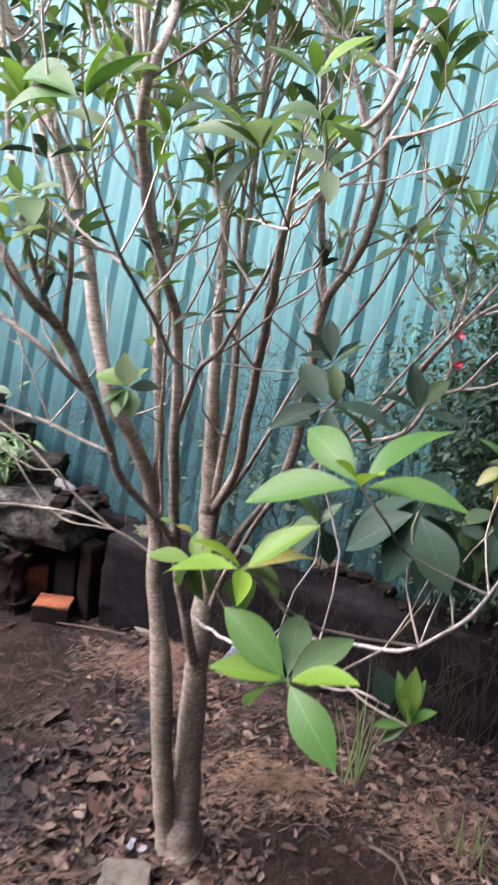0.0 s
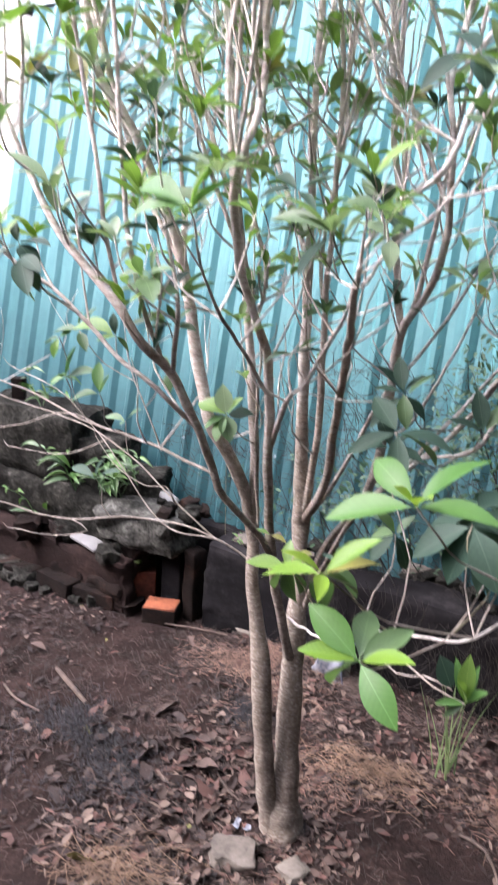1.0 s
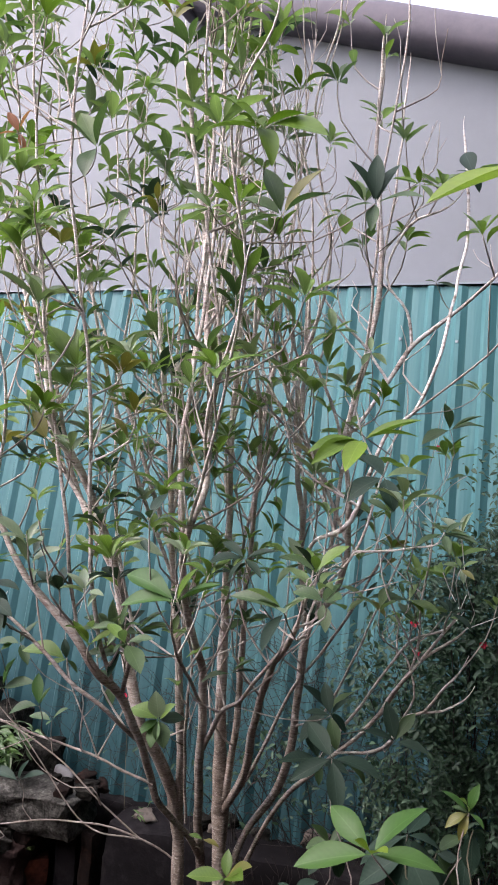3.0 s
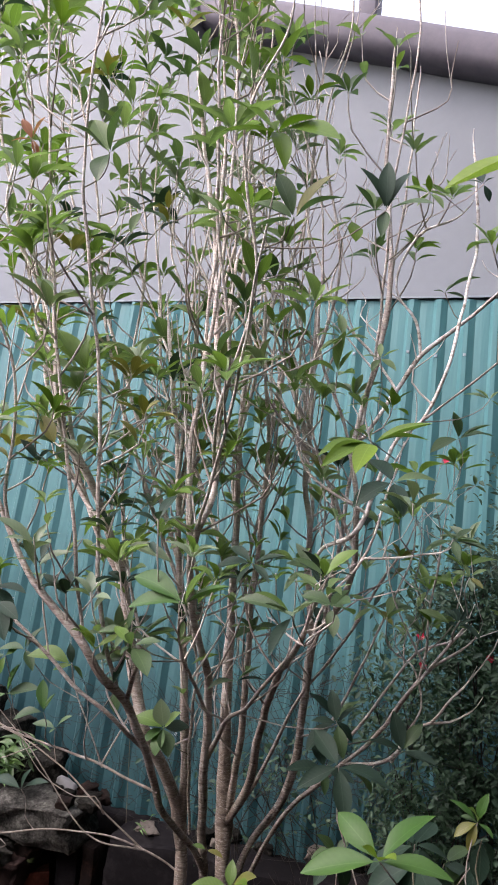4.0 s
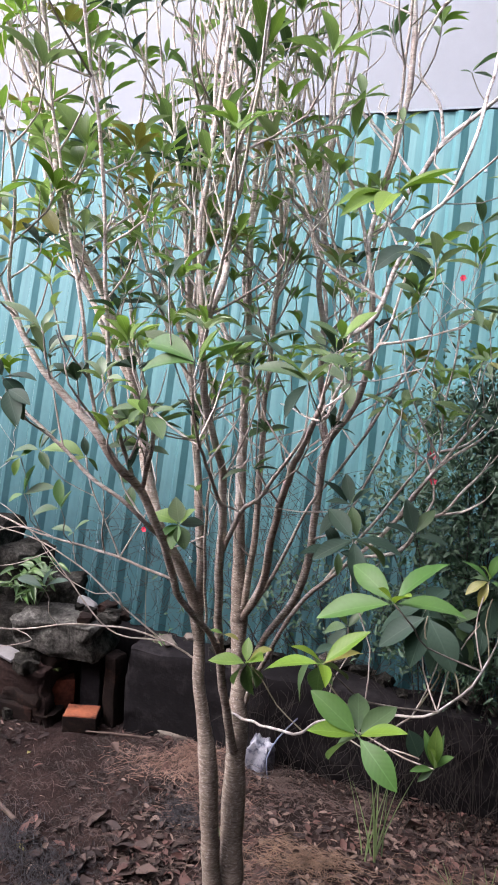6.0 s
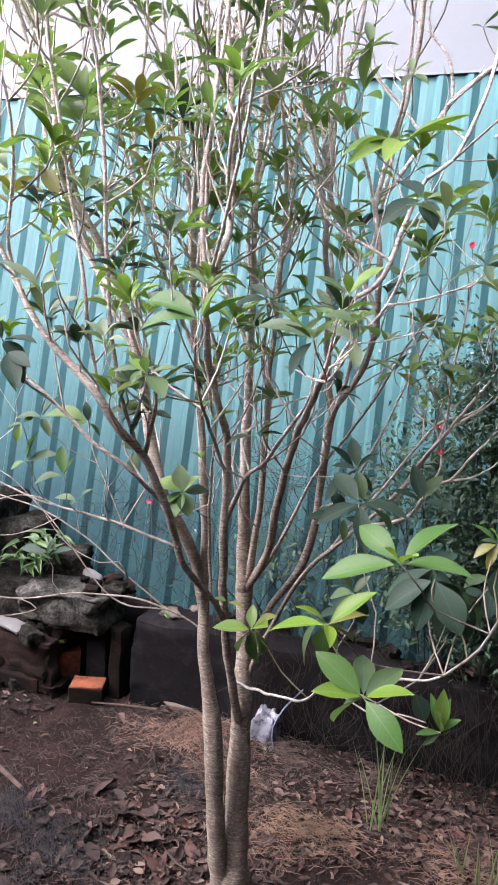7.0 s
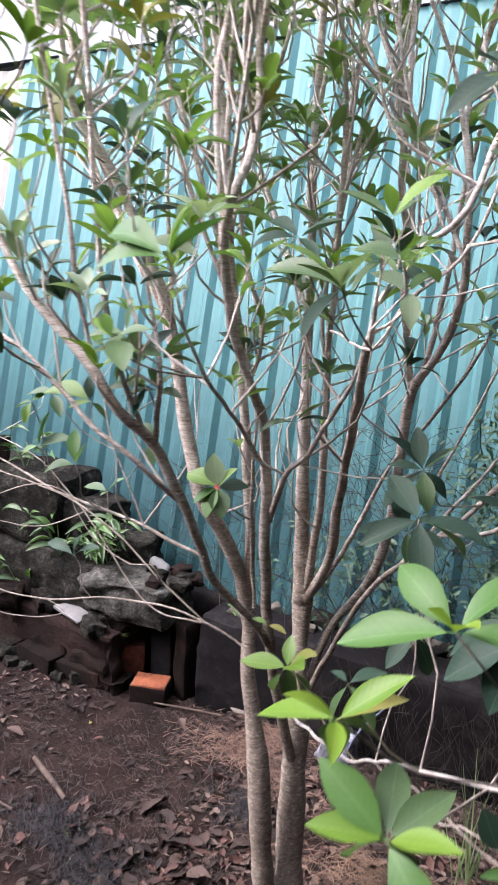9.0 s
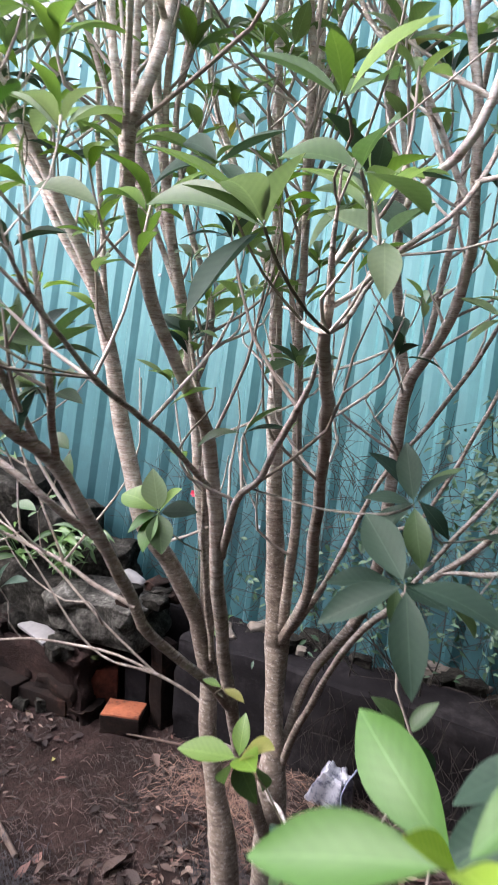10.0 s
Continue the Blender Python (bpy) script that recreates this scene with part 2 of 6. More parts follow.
LEAF = {
    "dark": foliage("leaf_dark", (0.046, 0.092, 0.040), (0.094, 0.158, 0.066), 0.42, 0.40, 0.35),
    "mid": foliage("leaf_mid", (0.118, 0.196, 0.080), (0.215, 0.305, 0.132), 0.44, 0.46, 0.4),
    "sage": foliage("leaf_sage", (0.058, 0.112, 0.048), (0.112, 0.182, 0.080), 0.46, 0.34, 0.3),
    # dull grey-green, darkened in its colour for shaded leaves and undersides
    "dull": foliage("leaf_dull_shaded", (0.018, 0.042, 0.029), (0.040, 0.072, 0.050), 0.5, 0.26, 0.16),
    "fresh": foliage("leaf_fresh", (0.112, 0.205, 0.044), (0.180, 0.290, 0.068), 0.42, 0.40, 0.4),
    "lime": foliage("leaf_lime", (0.085, 0.168, 0.018), (0.125, 0.212, 0.028), 0.40, 0.34, 0.25),
    "bright": foliage("leaf_bright", (0.038, 0.102, 0.022), (0.058, 0.132, 0.030), 0.44, 0.24, 0.22),
    "young": foliage("leaf_young", (0.145, 0.245, 0.026), (0.21, 0.31, 0.040), 0.42, 0.36, 0.25),
    "pale": foliage("leaf_pale", (0.15, 0.22, 0.13), (0.24, 0.31, 0.19), 0.38, 0.28, 0.5),
    "olive": foliage("leaf_olive", (0.14, 0.15, 0.03), (0.22, 0.20, 0.05), 0.45, 0.3),
    "red": foliage("leaf_reddish", (0.35, 0.13, 0.07), (0.42, 0.20, 0.11), 0.4, 0.3),
}
DEAD = [
    dead_leaf("litter_brown", (0.036, 0.0235, 0.019), (0.086, 0.056, 0.045)),
    dead_leaf("litter_tan", (0.085, 0.058, 0.046), (0.20, 0.145, 0.116)),
    dead_leaf("litter_red", (0.050, 0.026, 0.021), (0.115, 0.058, 0.046)),
    dead_leaf("litter_dark", (0.015, 0.0092, 0.0080), (0.038, 0.024, 0.020)),
    dead_leaf("litter_yellow", (0.10, 0.10, 0.030), (0.21, 0.19, 0.055)),
]
WEED = foliage("weed_green", (0.024, 0.062, 0.018), (0.070, 0.145, 0.032), 0.45, 0.25)
SHRUB_LEAF = foliage("shrub_leaf", (0.012, 0.034, 0.018), (0.040, 0.086, 0.044), 0.52, 0.2, 0.3)
BLADE = foliage("grass_blade", (0.075, 0.135, 0.055), (0.18, 0.25, 0.11), 0.5, 0.3)


# ---------------------------------------------------------------- helpers for things
def thing(name, at, label, category, group="", kind=""):
    ob = new(name)
    ob.location = at
    ob.empty_display_size = 0.1
    return tagged(ob, label, category, group, kind)


def root_place(ob):
    p = Vector((0, 0, 0))
    while ob:
        p += ob.location
        ob = ob.parent
    return p


def mesh_of(name, bm, mat, smooth=True):
    me = bpy.data.meshes.new(name)
    bm.to_mesh(me)
    bm.free()
    me.materials.append(mat)
    if smooth:
        me.polygons.foreach_set("use_smooth", [True] * len(me.polygons))
    return me


def part(name, bm, mat, parent=None, label="", smooth=True, kind=""):
    ob = new(name, mesh_of(name, bm, mat, smooth))
    if parent:
        ob.parent = parent
        ob.matrix_parent_inverse = Matrix.Translation(-root_place(parent))
    return tagged(ob, label, kind=kind)


def box_bm(x0, x1, y0, y1, z0, z1, bevel=0.0, cuts=0, rough=0.0, seed=0.0, freq=9.0):
    """A block, bevelled, and roughened where asked."""
    bm = bmesh.new()
    bmesh.ops.create_cube(bm, size=1)
    for v in bm.verts:
        v.co = Vector(((x0 + x1) / 2 + v.co.x * (x1 - x0), (y0 + y1) / 2 + v.co.y * (y1 - y0), (z0 + z1) / 2 + v.co.z * (z1 - z0)))
    if bevel:
        bmesh.ops.bevel(bm, geom=bm.edges[:], offset=bevel, segments=2, affect="EDGES", profile=0.6)
    if cuts:
        bmesh.ops.subdivide_edges(bm, edges=bm.edges[:], cuts=cuts, use_grid_fill=True)
        off = Vector((seed, seed * 1.7, -seed))
        for v in bm.verts:
            v.co += noise.noise_vector(v.co * freq + off) * rough + noise.noise_vector(v.co * freq * 3.1 + off) * rough * 0.4
    return bm


def moved(bm, m):
    bmesh.ops.transform(bm, matrix=m, verts=bm.verts[:])
    return bm


def spline(points, step=0.035):
    """A smooth line through points (x, y, z, r)."""
    ps = [Vector((*p[:3], p[3])) for p in points]
    ps = [ps[0] * 2 - ps[1], *ps, ps[-1] * 2 - ps[-2]]
    out = []
    for i in range(1, len(ps) - 2):
        a, b, c, d = ps[i - 1:i + 3]
        n = max(2, int((c - b).to_3d().length / step))
        for k in range(n):
            s = k / n
            out.append(0.5 * (2 * b + (c - a) * s + (2 * a - 5 * b + 4 * c - d) * s * s + (3 * b - a - 3 * c + d) * s ** 3))
    out.append(ps[-2])
    for p in out:
        p[3] = max(p[3], 0.0006)
    return out


def tube(bm, line, sides=8, wobble=0.08, seed=0.0):
    """A tapered round branch along a line of (x, y, z, r), with knots and closed ends."""
    rings = []
    side = Vector((1, 0.2, 0))
    for i, p in enumerate(line):
        q = line[min(i + 1, len(line) - 1)].to_3d() - line[max(i - 1, 0)].to_3d()
        q.normalize()
        side = (side - q * side.dot(q)).normalized()
        up = q.cross(side)
        ring = []
        for k in range(sides):
            a = 2 * math.pi * k / sides
            way = side * math.cos(a) + up * math.sin(a)
            r = p[3] * (1 + wobble * noise.noise((p.to_3d() * 30) + way * 0.8 + Vector((seed, 0, 0))) + wobble * 1.2 * noise.noise(p.to_3d() * 12 + Vector((0, seed, 0))))
            ring.append(bm.verts.new(p.to_3d() + way * r))
        rings.append(ring)
    for a, b in zip(rings, rings[1:]):
        for k in range(sides):
            bm.faces.new((a[k], a[(k + 1) % sides], b[(k + 1) % sides], b[k]))
    for ring, turn in ((rings[0], -1), (rings[-1], 1)):
        bm.faces.new([bm.verts.new(v.co) for v in ring][::turn])
    return bm


def leaf_outline(s, shape):
    """Half width of a leaf at s along its length, for a width of 1."""
    skew = s ** (math.log(0.5) / math.log(shape))
    return 0.5 * max(0.0, math.sin(math.pi * skew)) ** 0.9


def leaf_bm(bm, m, rows=6, arch=0.18, fold=0.16, shape=0.5, stalk=0.07, twist=0.0):
    """A leaf of length 1 and width 1 along +y, facing +z, folded on its midrib; m sets it in place."""
    left, mid, right = [], [], []
    uv = bm.loops.layers.uv.verify()
    at = {}

    def panel(*corners):
        for loop in bm.faces.new(corners).loops:
            loop[uv].uv = at[loop.vert]

    for i in range(rows + 1):
        s = i / rows
        w = leaf_outline(s, shape) if 0 < i < rows else 0.0
        z = -arch * s * s + 0.5 * arch * s
        a = twist * s
        mid.append(bm.verts.new(m @ Vector((0, stalk + (1 - stalk) * s, z))))
        at[mid[-1]] = (0.5, s)
        if 0 < i < rows:
            h = fold * w
            left.append(bm.verts.new(m @ Vector((-w * math.cos(a), stalk + (1 - stalk) * s, z + h - w * math.sin(a) * 0.5))))
            right.append(bm.verts.new(m @ Vector((w * math.cos(a), stalk + (1 - stalk) * s, z + h + w * math.sin(a) * 0.5))))
            at[left[-1]], at[right[-1]] = (0.5 - w, s), (0.5 + w, s)
    for i in range(rows):
        if i == 0:
            panel(mid[0], mid[1], left[0])
            panel(mid[0], right[0], mid[1])
        elif i == rows - 1:
            panel(mid[i], mid[i + 1], left[i - 1])
            panel(mid[i], right[i - 1], mid[i + 1])
        else:
            panel(mid[i], mid[i + 1], left[i], left[i - 1])
            panel(mid[i], right[i - 1], right[i], mid[i + 1])
    # petiole
    st = [bm.verts.new(m @ Vector(c)) for c in ((-0.02, 0, 0), (0.02, 0, 0), (0.012, stalk + 0.02, 0.004), (-0.012, stalk + 0.02, 0.004))]
    bm.faces.new(st)


def leaf_pose(base, tip, width, lean=(0.0, -0.4, 1.0), turn=0.0):
    """The matrix that lays a leaf of length and width 1 from base to tip, its face toward lean."""
    y = Vector(tip) - Vector(base)
    n = y.length
    y = y / n
    z = Vector(lean) - y * Vector(lean).dot(y)
    if z.length < 0.05:
        z = Vector((0, -1, 0.1)) - y * Vector((0, -1, 0.1)).dot(y)
    z.normalize()
    x = y.cross(z)
    m = Matrix((x, y, z)).transposed().to_4x4() @ Matrix.Rotation(turn, 4, "Y")
    return Matrix.Translation(base) @ m @ Matrix.Diagonal((n * width, n, n, 1))


LEAF_SHAPES = {}


def leaf_mesh(kind, i):
    if (kind, i) not in LEAF_SHAPES:
        bm = bmesh.new()
        arch, fold, shape = ((0.16, 0.16, 0.50), (0.28, 0.10, 0.54), (0.05, 0.20, 0.47), (0.36, 0.14, 0.52))[i]
        leaf_bm(bm, Matrix(), 11, arch, fold, shape, 0.06, (0.15, -0.2, 0.1, 0.25)[i])
        LEAF_SHAPES[kind, i] = mesh_of("leaf", bm, LEAF[kind])
    return LEAF_SHAPES[kind, i]


# ---------------------------------------------------------------- ground: one sheet of earth, fine where it is near
def earth(x, y):
    h = 0.022 * noise.noise(Vector((x * 2.1, y * 2.1, 3.0))) + 0.010 * noise.noise(Vector((x * 9, y * 9, 1.0))) + 0.005 * noise.noise(Vector((x * 31, y * 31, 2.0)))
    h -= 0.030 * math.exp(-((x + 0.72) ** 2 + (y - 1.30) ** 2) / 0.06)
    h -= 0.030 * math.exp(-((x + 0.30) ** 2 + (y - 1.55) ** 2) / 0.03)
    h += 0.035 * math.exp(-((x + 1.1) ** 2 + (y - 2.0) ** 2) / 0.06)
    return h


def axis(lo, a, b, hi, step):
    far = [0.1, 0.3, 0.8, 2, 6, 18, 60]
    return [a - f for f in far[::-1] if a - f > lo] + [a + step * i for i in range(int((b - a) / step) + 1)] + [b + f for f in far if b + f < hi]


xs, ys = axis(-80, -2.7, 0.6, 80, 0.018), axis(-80, 0.55, 2.45, 80, 0.018)
bm = bmesh.new()
sheet = [[bm.verts.new((x, y, earth(x, y) if abs(x) < 6 and -4 < y < 6 else 0.0)) for x in xs] for y in ys]
for r0, r1 in zip(sheet, sheet[1:]):
    for i in range(len(xs) - 1):
        bm.faces.new((r0[i], r0[i + 1], r1[i + 1], r1[i]))
tagged(part("ground", bm, SOIL), "dark reddish brown damp soil strewn with leaf litter", "ground", kind="structure")

# ---------------------------------------------------------------- corrugated fence, leaning back from the yard
FENCE_Y, FENCE_FOOT, FENCE_TOP, PITCH = 2.368, 0.302, 2.528, 0.1172
LEAN, BACK = -0.04, 0.22
fence = thing("fence", (-0.6, FENCE_Y, FENCE_FOOT), "turquoise painted corrugated steel fence leaning back, stained at its foot, with shade coloured into its lower part", "fence", kind="structure")


def leaned(bm):
    """Tilts what stands upright at the fence into the fence's plane."""
    for v in bm.verts:
        h = v.co.z - FENCE_FOOT
        v.co.x += LEAN * h
        v.co.y += BACK * h
    return bm


def corrugated(x0, n, y, z0, z1, lap=0.0, pitch=PITCH, rise=0.017):
    """A sheet of n ribs, pressed from thin steel."""
    prof = []
    for i in range(n):
        c = x0 + pitch * (i + 0.5)
        prof += [(c - 0.032, 0), (c - 0.016, -rise), (c + 0.002, -rise), (c + 0.028, 0), (c + 0.056, -0.002)]
    prof = [(x0 - 0.012, 0), *prof, (x0 + pitch * n + 0.012, 0)]
    bm = bmesh.new()
    zs = [z0 + (z1 - z0) * k / 12 for k in range(13)]
    cols = []
    for back in (0.0, 0.0016):
        cols.append([[bm.verts.new((px, y + py - lap + back + 0.004 * noise.noise(Vector((px * 2.3, z * 1.7, 5.0))) + 0.0015 * noise.noise(Vector((px * 9, z * 5, 2.0))), z)) for px, py in prof] for z in zs])
    for k in range(12):
        for i in range(len(prof) - 1):
            f, g = cols
            bm.faces.new((f[k][i], f[k][i + 1], f[k + 1][i + 1], f[k + 1][i]))
            bm.faces.new((g[k][i + 1], g[k][i], g[k + 1][i], g[k + 1][i + 1]))
    for k in (0, 12):
        for i in range(len(prof) - 1):
            q = (cols[0][k][i], cols[0][k][i + 1], cols[1][k][i + 1], cols[1][k][i])
            bm.faces.new(q if k else q[::-1])
    return leaned(bm)


rng = random.Random(4)
x = -0.009 - PITCH * 0.5 - PITCH * 27
for i in range(5):
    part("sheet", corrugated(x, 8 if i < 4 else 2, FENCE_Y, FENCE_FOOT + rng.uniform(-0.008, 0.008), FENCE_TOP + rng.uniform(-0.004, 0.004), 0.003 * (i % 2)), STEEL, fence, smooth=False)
    for k in range(8 if i < 4 else 2):
        for z in (0.62, 1.45, 2.28):
            if rng.random() < 0.4:
                bolt = box_bm(-0.006, 0.006, -0.004, 0.002, -0.006, 0.006, 0.002)
                moved(bolt, Matrix.Translation((x + PITCH * (k + 0.5) - 0.005, FENCE_Y - 0.019, z + rng.uniform(-0.01, 0.01))))
                part("screw", leaned(bolt), PALE_STEEL, fence)
    x += PITCH * 8
for i in range(4):
    part("post", leaned(box_bm(-2.9 + 1.15 * i, -2.84 + 1.15 * i, FENCE_Y + 0.03, FENCE_Y + 0.09, FENCE_FOOT - 0.2, FENCE_TOP - 0.05, 0.005)), WOOD, fence, "weathered timber post behind the sheets")

# a paler wall of sheets beyond the end of the fence
side = thing("side_wall", (-4.0, FENCE_Y, 0.2), "cream corrugated sheets above pale blue sheets", "wall", kind="structure")
part("cream_sheet", corrugated(-5.0, 15, FENCE_Y + 0.02, 1.45, 2.50), CREAM, side, "cream painted corrugated sheet", smooth=False)
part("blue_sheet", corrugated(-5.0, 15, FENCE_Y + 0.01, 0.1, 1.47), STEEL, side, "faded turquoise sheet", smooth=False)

# ---------------------------------------------------------------- the building behind
WALL_Y = 3.0
bm = bmesh.new()
front = [bm.verts.new(c) for c in ((-7.0, WALL_Y, 0), (3.2, WALL_Y, 0), (3.2, WALL_Y, 2.58), (-1.89, WALL_Y, 4.05), (-1.89, WALL_Y, 4.75), (-7.0, WALL_Y, 5.6))]
face = bm.faces.new(front)
ext = bmesh.ops.extrude_face_region(bm, geom=[face])
for v in ext["geom"]:
    if isinstance(v, bmesh.types.BMVert):
        v.co.y += 0.2
bmesh.ops.recalc_face_normals(bm, faces=bm.faces[:])
tagged(part("wall_north", bm, WALL_GREY, smooth=False), "plain pale grey painted building wall above the fence", "wall", kind="structure")
roof = thing("roof", (-1.0, WALL_Y, 3.7), "purple-grey sloping roof edge with deep rounded fascia", "roof", kind="structure")


def eave(x):
    return 3.955 - 0.30 * (x + 1.89)


def sloped_bar(y0, y1, low, high, x0=-1.89, x1=3.2, bevel=0.0, steps=24, rough=0.0):
    """A bar along the eave, from low to high above its line."""
    bm = bmesh.new()
    rings = []
    for k in range(steps + 1):
        xx = x0 + (x1 - x0) * k / steps
        taper = 1.0 - 0.25 * k / steps
        e = eave(xx) + rough * noise.noise(Vector((xx * 3, 1, 1)))
        b = bevel
        ring = [(y0 + b, low), (y1, low), (y1, high * taper), (y0 + b, high * taper), (y0 + 0.3 * b, high * taper - 0.35 * b), (y0, high * taper - b), (y0, low + b), (y0 + 0.3 * b, low + 0.35 * b)]
        rings.append([bm.verts.new((xx, yy, e + zz)) for yy, zz in ring])
    for a, b2 in zip(rings, rings[1:]):
        for k in range(8):
            bm.faces.new((a[k], a[(k + 1) % 8], b2[(k + 1) % 8], b2[k]))
    bm.faces.new(rings[0][::-1])
    bm.faces.new(rings[-1])
    bmesh.ops.recalc_face_normals(bm, faces=bm.faces[:])
    return bm


part("fascia", sloped_bar(WALL_Y - 0.16, WALL_Y - 0.004, 0.0, 0.19, bevel=0.05, rough=0.01), ROOF, roof)
part("roof_slab", sloped_bar(WALL_Y - 0.02, WALL_Y + 0.8, 0.10, 0.24, bevel=0.02), ROOF, roof)
bm = box_bm(-0.03, 0.03, -0.17, -0.02, -0.02, 0.22, 0.012)
part("end_board", moved(bm, Matrix.Translation((-1.90, WALL_Y, eave(-1.89)))), ROOF, roof, "dark board closing the roof edge")
bm = box_bm(-0.045, 0.045, -0.06, 0.04, 0.0, 0.26, 0.012)
part("vent_stub", moved(bm, Matrix.Translation((-1.03, WALL_Y, eave(-1.03) + 0.10))), ROOF, roof, "dark stub rising over the roof edge")
bm = bmesh.new()
vs = [bm.verts.new((xx, yy, zz)) for xx in (-4.4, 2.2) for yy, zz in ((2.838, 2.532), (2.838, 2.541), (2.996, 2.575), (2.996, 2.56))]
for q in ((0, 1, 2, 3), (4, 7, 6, 5), (0, 4, 5, 1), (1, 5, 6, 2), (2, 6, 7, 3), (3, 7, 4, 0)):
    bm.faces.new([vs[k] for k in q])
bmesh.ops.recalc_face_normals(bm, faces=bm.faces[:])
tagged(part("flashing", bm, PALE_STEEL, smooth=False), "pale blue-white metal flashing between fence top and wall", "flashing", kind="structure")

# unseen plain walls added beside and behind the camera: close the yard, block skylight
for name, span in (("wall_east", (0.78, 0.98, -2.8, 2.98, 0, 5.2)), ("wall_south", (-2.4, 0.78, -2.8, -2.6, 0, 4.6)), ("wall_southwest", (-6.2, -2.4, -2.8, -2.6, 0, 3.2)), ("wall_west", (-6.2, -6.0, -2.6, 2.98, 0, 3.0))):
    tagged(part(name, box_bm(*span), CONCRETE, smooth=False), "plain dark wall added out of view to block skylight", "wall", kind="structure")

# ---------------------------------------------------------------- low wall and rubble at the foot of the fence
bm = box_bm(-1.655, 0.8, -0.06, 0.12, -0.05, 0.345, 0.022, 20, 0.020, 2.0, 9)
moved(bm, Matrix.Translation((0, 2.25, 0)) @ Matrix.Rotation(radians(5.5), 4, "Z") @ Matrix.Translation((0.15, 0, 0)))
tagged(part("low_wall", bm, BLACK), "low blackened plastered wall under the steel fence", "wall", kind="structure")
bm = box_bm(-3.4, 0.76, 2.31, 2.50, -0.05, 0.298, 0.012, 12, 0.012, 5.0, 7)
tagged(part("footing", bm, BLACK), "dark concrete footing carrying the fence", "footing", kind="structure")


def rock(at, size, mat, seed, name, label, category, turn=0.0, group="", cuts=5, rough=0.16):
    bm = box_bm(-0.5, 0.5, -0.5, 0.5, -0.5, 0.5, 0.12, cuts, rough, seed, 2.2)
    moved(bm, Matrix.Translation(at) @ Matrix.Rotation(radians(turn), 4, "Z") @ Matrix.Diagonal((*size, 1)))
    return tagged(part(name, bm, mat), label, category, group)


def block(name, span, mat, seed, label, category, turn=0.0, bevel=0.012, rough=0.008, group=""):
    x0, x1, y0, y1, z0, z1 = span
    cx, cy = (x0 + x1) / 2, (y0 + y1) / 2
    bm = box_bm(x0 - cx, x1 - cx, y0 - cy, y1 - cy, z0, z1, bevel, 9, rough, seed, 9)
    moved(bm, Matrix.Translation((cx, cy, 0)) @ Matrix.Rotation(radians(turn), 4, "Z"))
    return tagged(part(name, bm, mat), label, category, group)


HEAP = "rubble beside the fence"
block("concrete_block", (-2.85, -2.215, 2.02, 2.30, 0.40, 0.70), CONCRETE, 1.0, "dark weathered concrete block on the rubble wall", "block", 3, 0.035, 0.024, HEAP)
block("concrete_block", (-2.24, -2.05, 2.08, 2.32, 0.40, 0.605), CONCRETE, 2.0, "dark mossy concrete block beside the larger one", "block", -4, 0.035, 0.024, HEAP)
block("concrete_block", (-2.95, -1.86, 1.99, 2.32, 0.19, 0.405), CONCRETE, 3.0, "long dark concrete block stained with algae", "block", 1, 0.035, 0.026, HEAP)
rock((-1.80, 2.08, 0.335), (0.36, 0.25, 0.15), LUMP, 4.0, "rough_slab", "rough grey concrete lump resting on upright posts", "rubble", 4, HEAP)
rock((-1.985, 2.19, 0.43), (0.29, 0.19, 0.15), CONCRETE, 8.0, "broken_stone", "broken mossy stone on the concrete lump", "rubble", 20, HEAP)
bm = bmesh.new()
bmesh.ops.create_icosphere(bm, subdivisions=3, radius=1.0)
for v in bm.verts:
    v.co *= 1.0 + 0.14 * noise.noise(v.co * 1.7 + Vector((3, 1, 5)))
    v.co = Vector((v.co.x * 0.050, v.co.y * 0.026, v.co.z * 0.034 + 0.012 * v.co.x * v.co.x))
moved(bm, Matrix.Translation((-1.768, 2.160, 0.418)) @ Matrix.Rotation(radians(18), 4, "Y"))
tagged(part("pale_shard", bm, WHITE), "rounded pale shard lying on the concrete lump", "shard")
block("stone_post", (-1.715, -1.625, 2.06, 2.15, -0.02, 0.275), BLACK, 9.0, "dark stone post under the concrete lump", "post", 2, 0.012, 0.008, HEAP)
block("stone_post", (-1.598, -1.538, 2.05, 2.13, -0.02, 0.285), BRICK_OLD, 10.0, "dark brown stone post under the concrete lump", "post", -5, 0.012, 0.008, HEAP)
ledge = thing("brick_ledge", (-2.33, 2.05, 0.0), "low ledge of stained bricks packed with dark earth", "ledge")
part("earth_core", box_bm(-2.95, -1.78, 1.918, 2.20, -0.03, 0.200, 0.03, 14, 0.035, 11.0, 9), SOIL, ledge, "dark packed earth")
rng = random.Random(8)
for course in range(3):
    xx = -2.93 + 0.07 * course
    while xx < (-1.86, -1.92, -2.02)[course]:
        w = rng.uniform(0.15, 0.23)
        h = 0.062
        bm = box_bm(-w / 2, w / 2, -0.05, 0.05, 0, h, 0.010, 4, 0.020, xx * 7 + course, 15)
        turn = Matrix.Rotation(radians(rng.gauss(1.5, 2.5)), 4, "Z") @ Matrix.Rotation(radians(rng.gauss(0, 1.5)), 4, "Y")
        moved(bm, Matrix.Translation((xx + w / 2, 1.950 + rng.uniform(-0.012, 0.018) + 0.014 * course, -0.02 + 0.066 * course)) @ turn)
        if rng.random() < 0.93:
            part("brick", bm, BRICK_OLD, ledge)
        else:
            bm.free()
        xx += w + rng.uniform(0.008, 0.03)
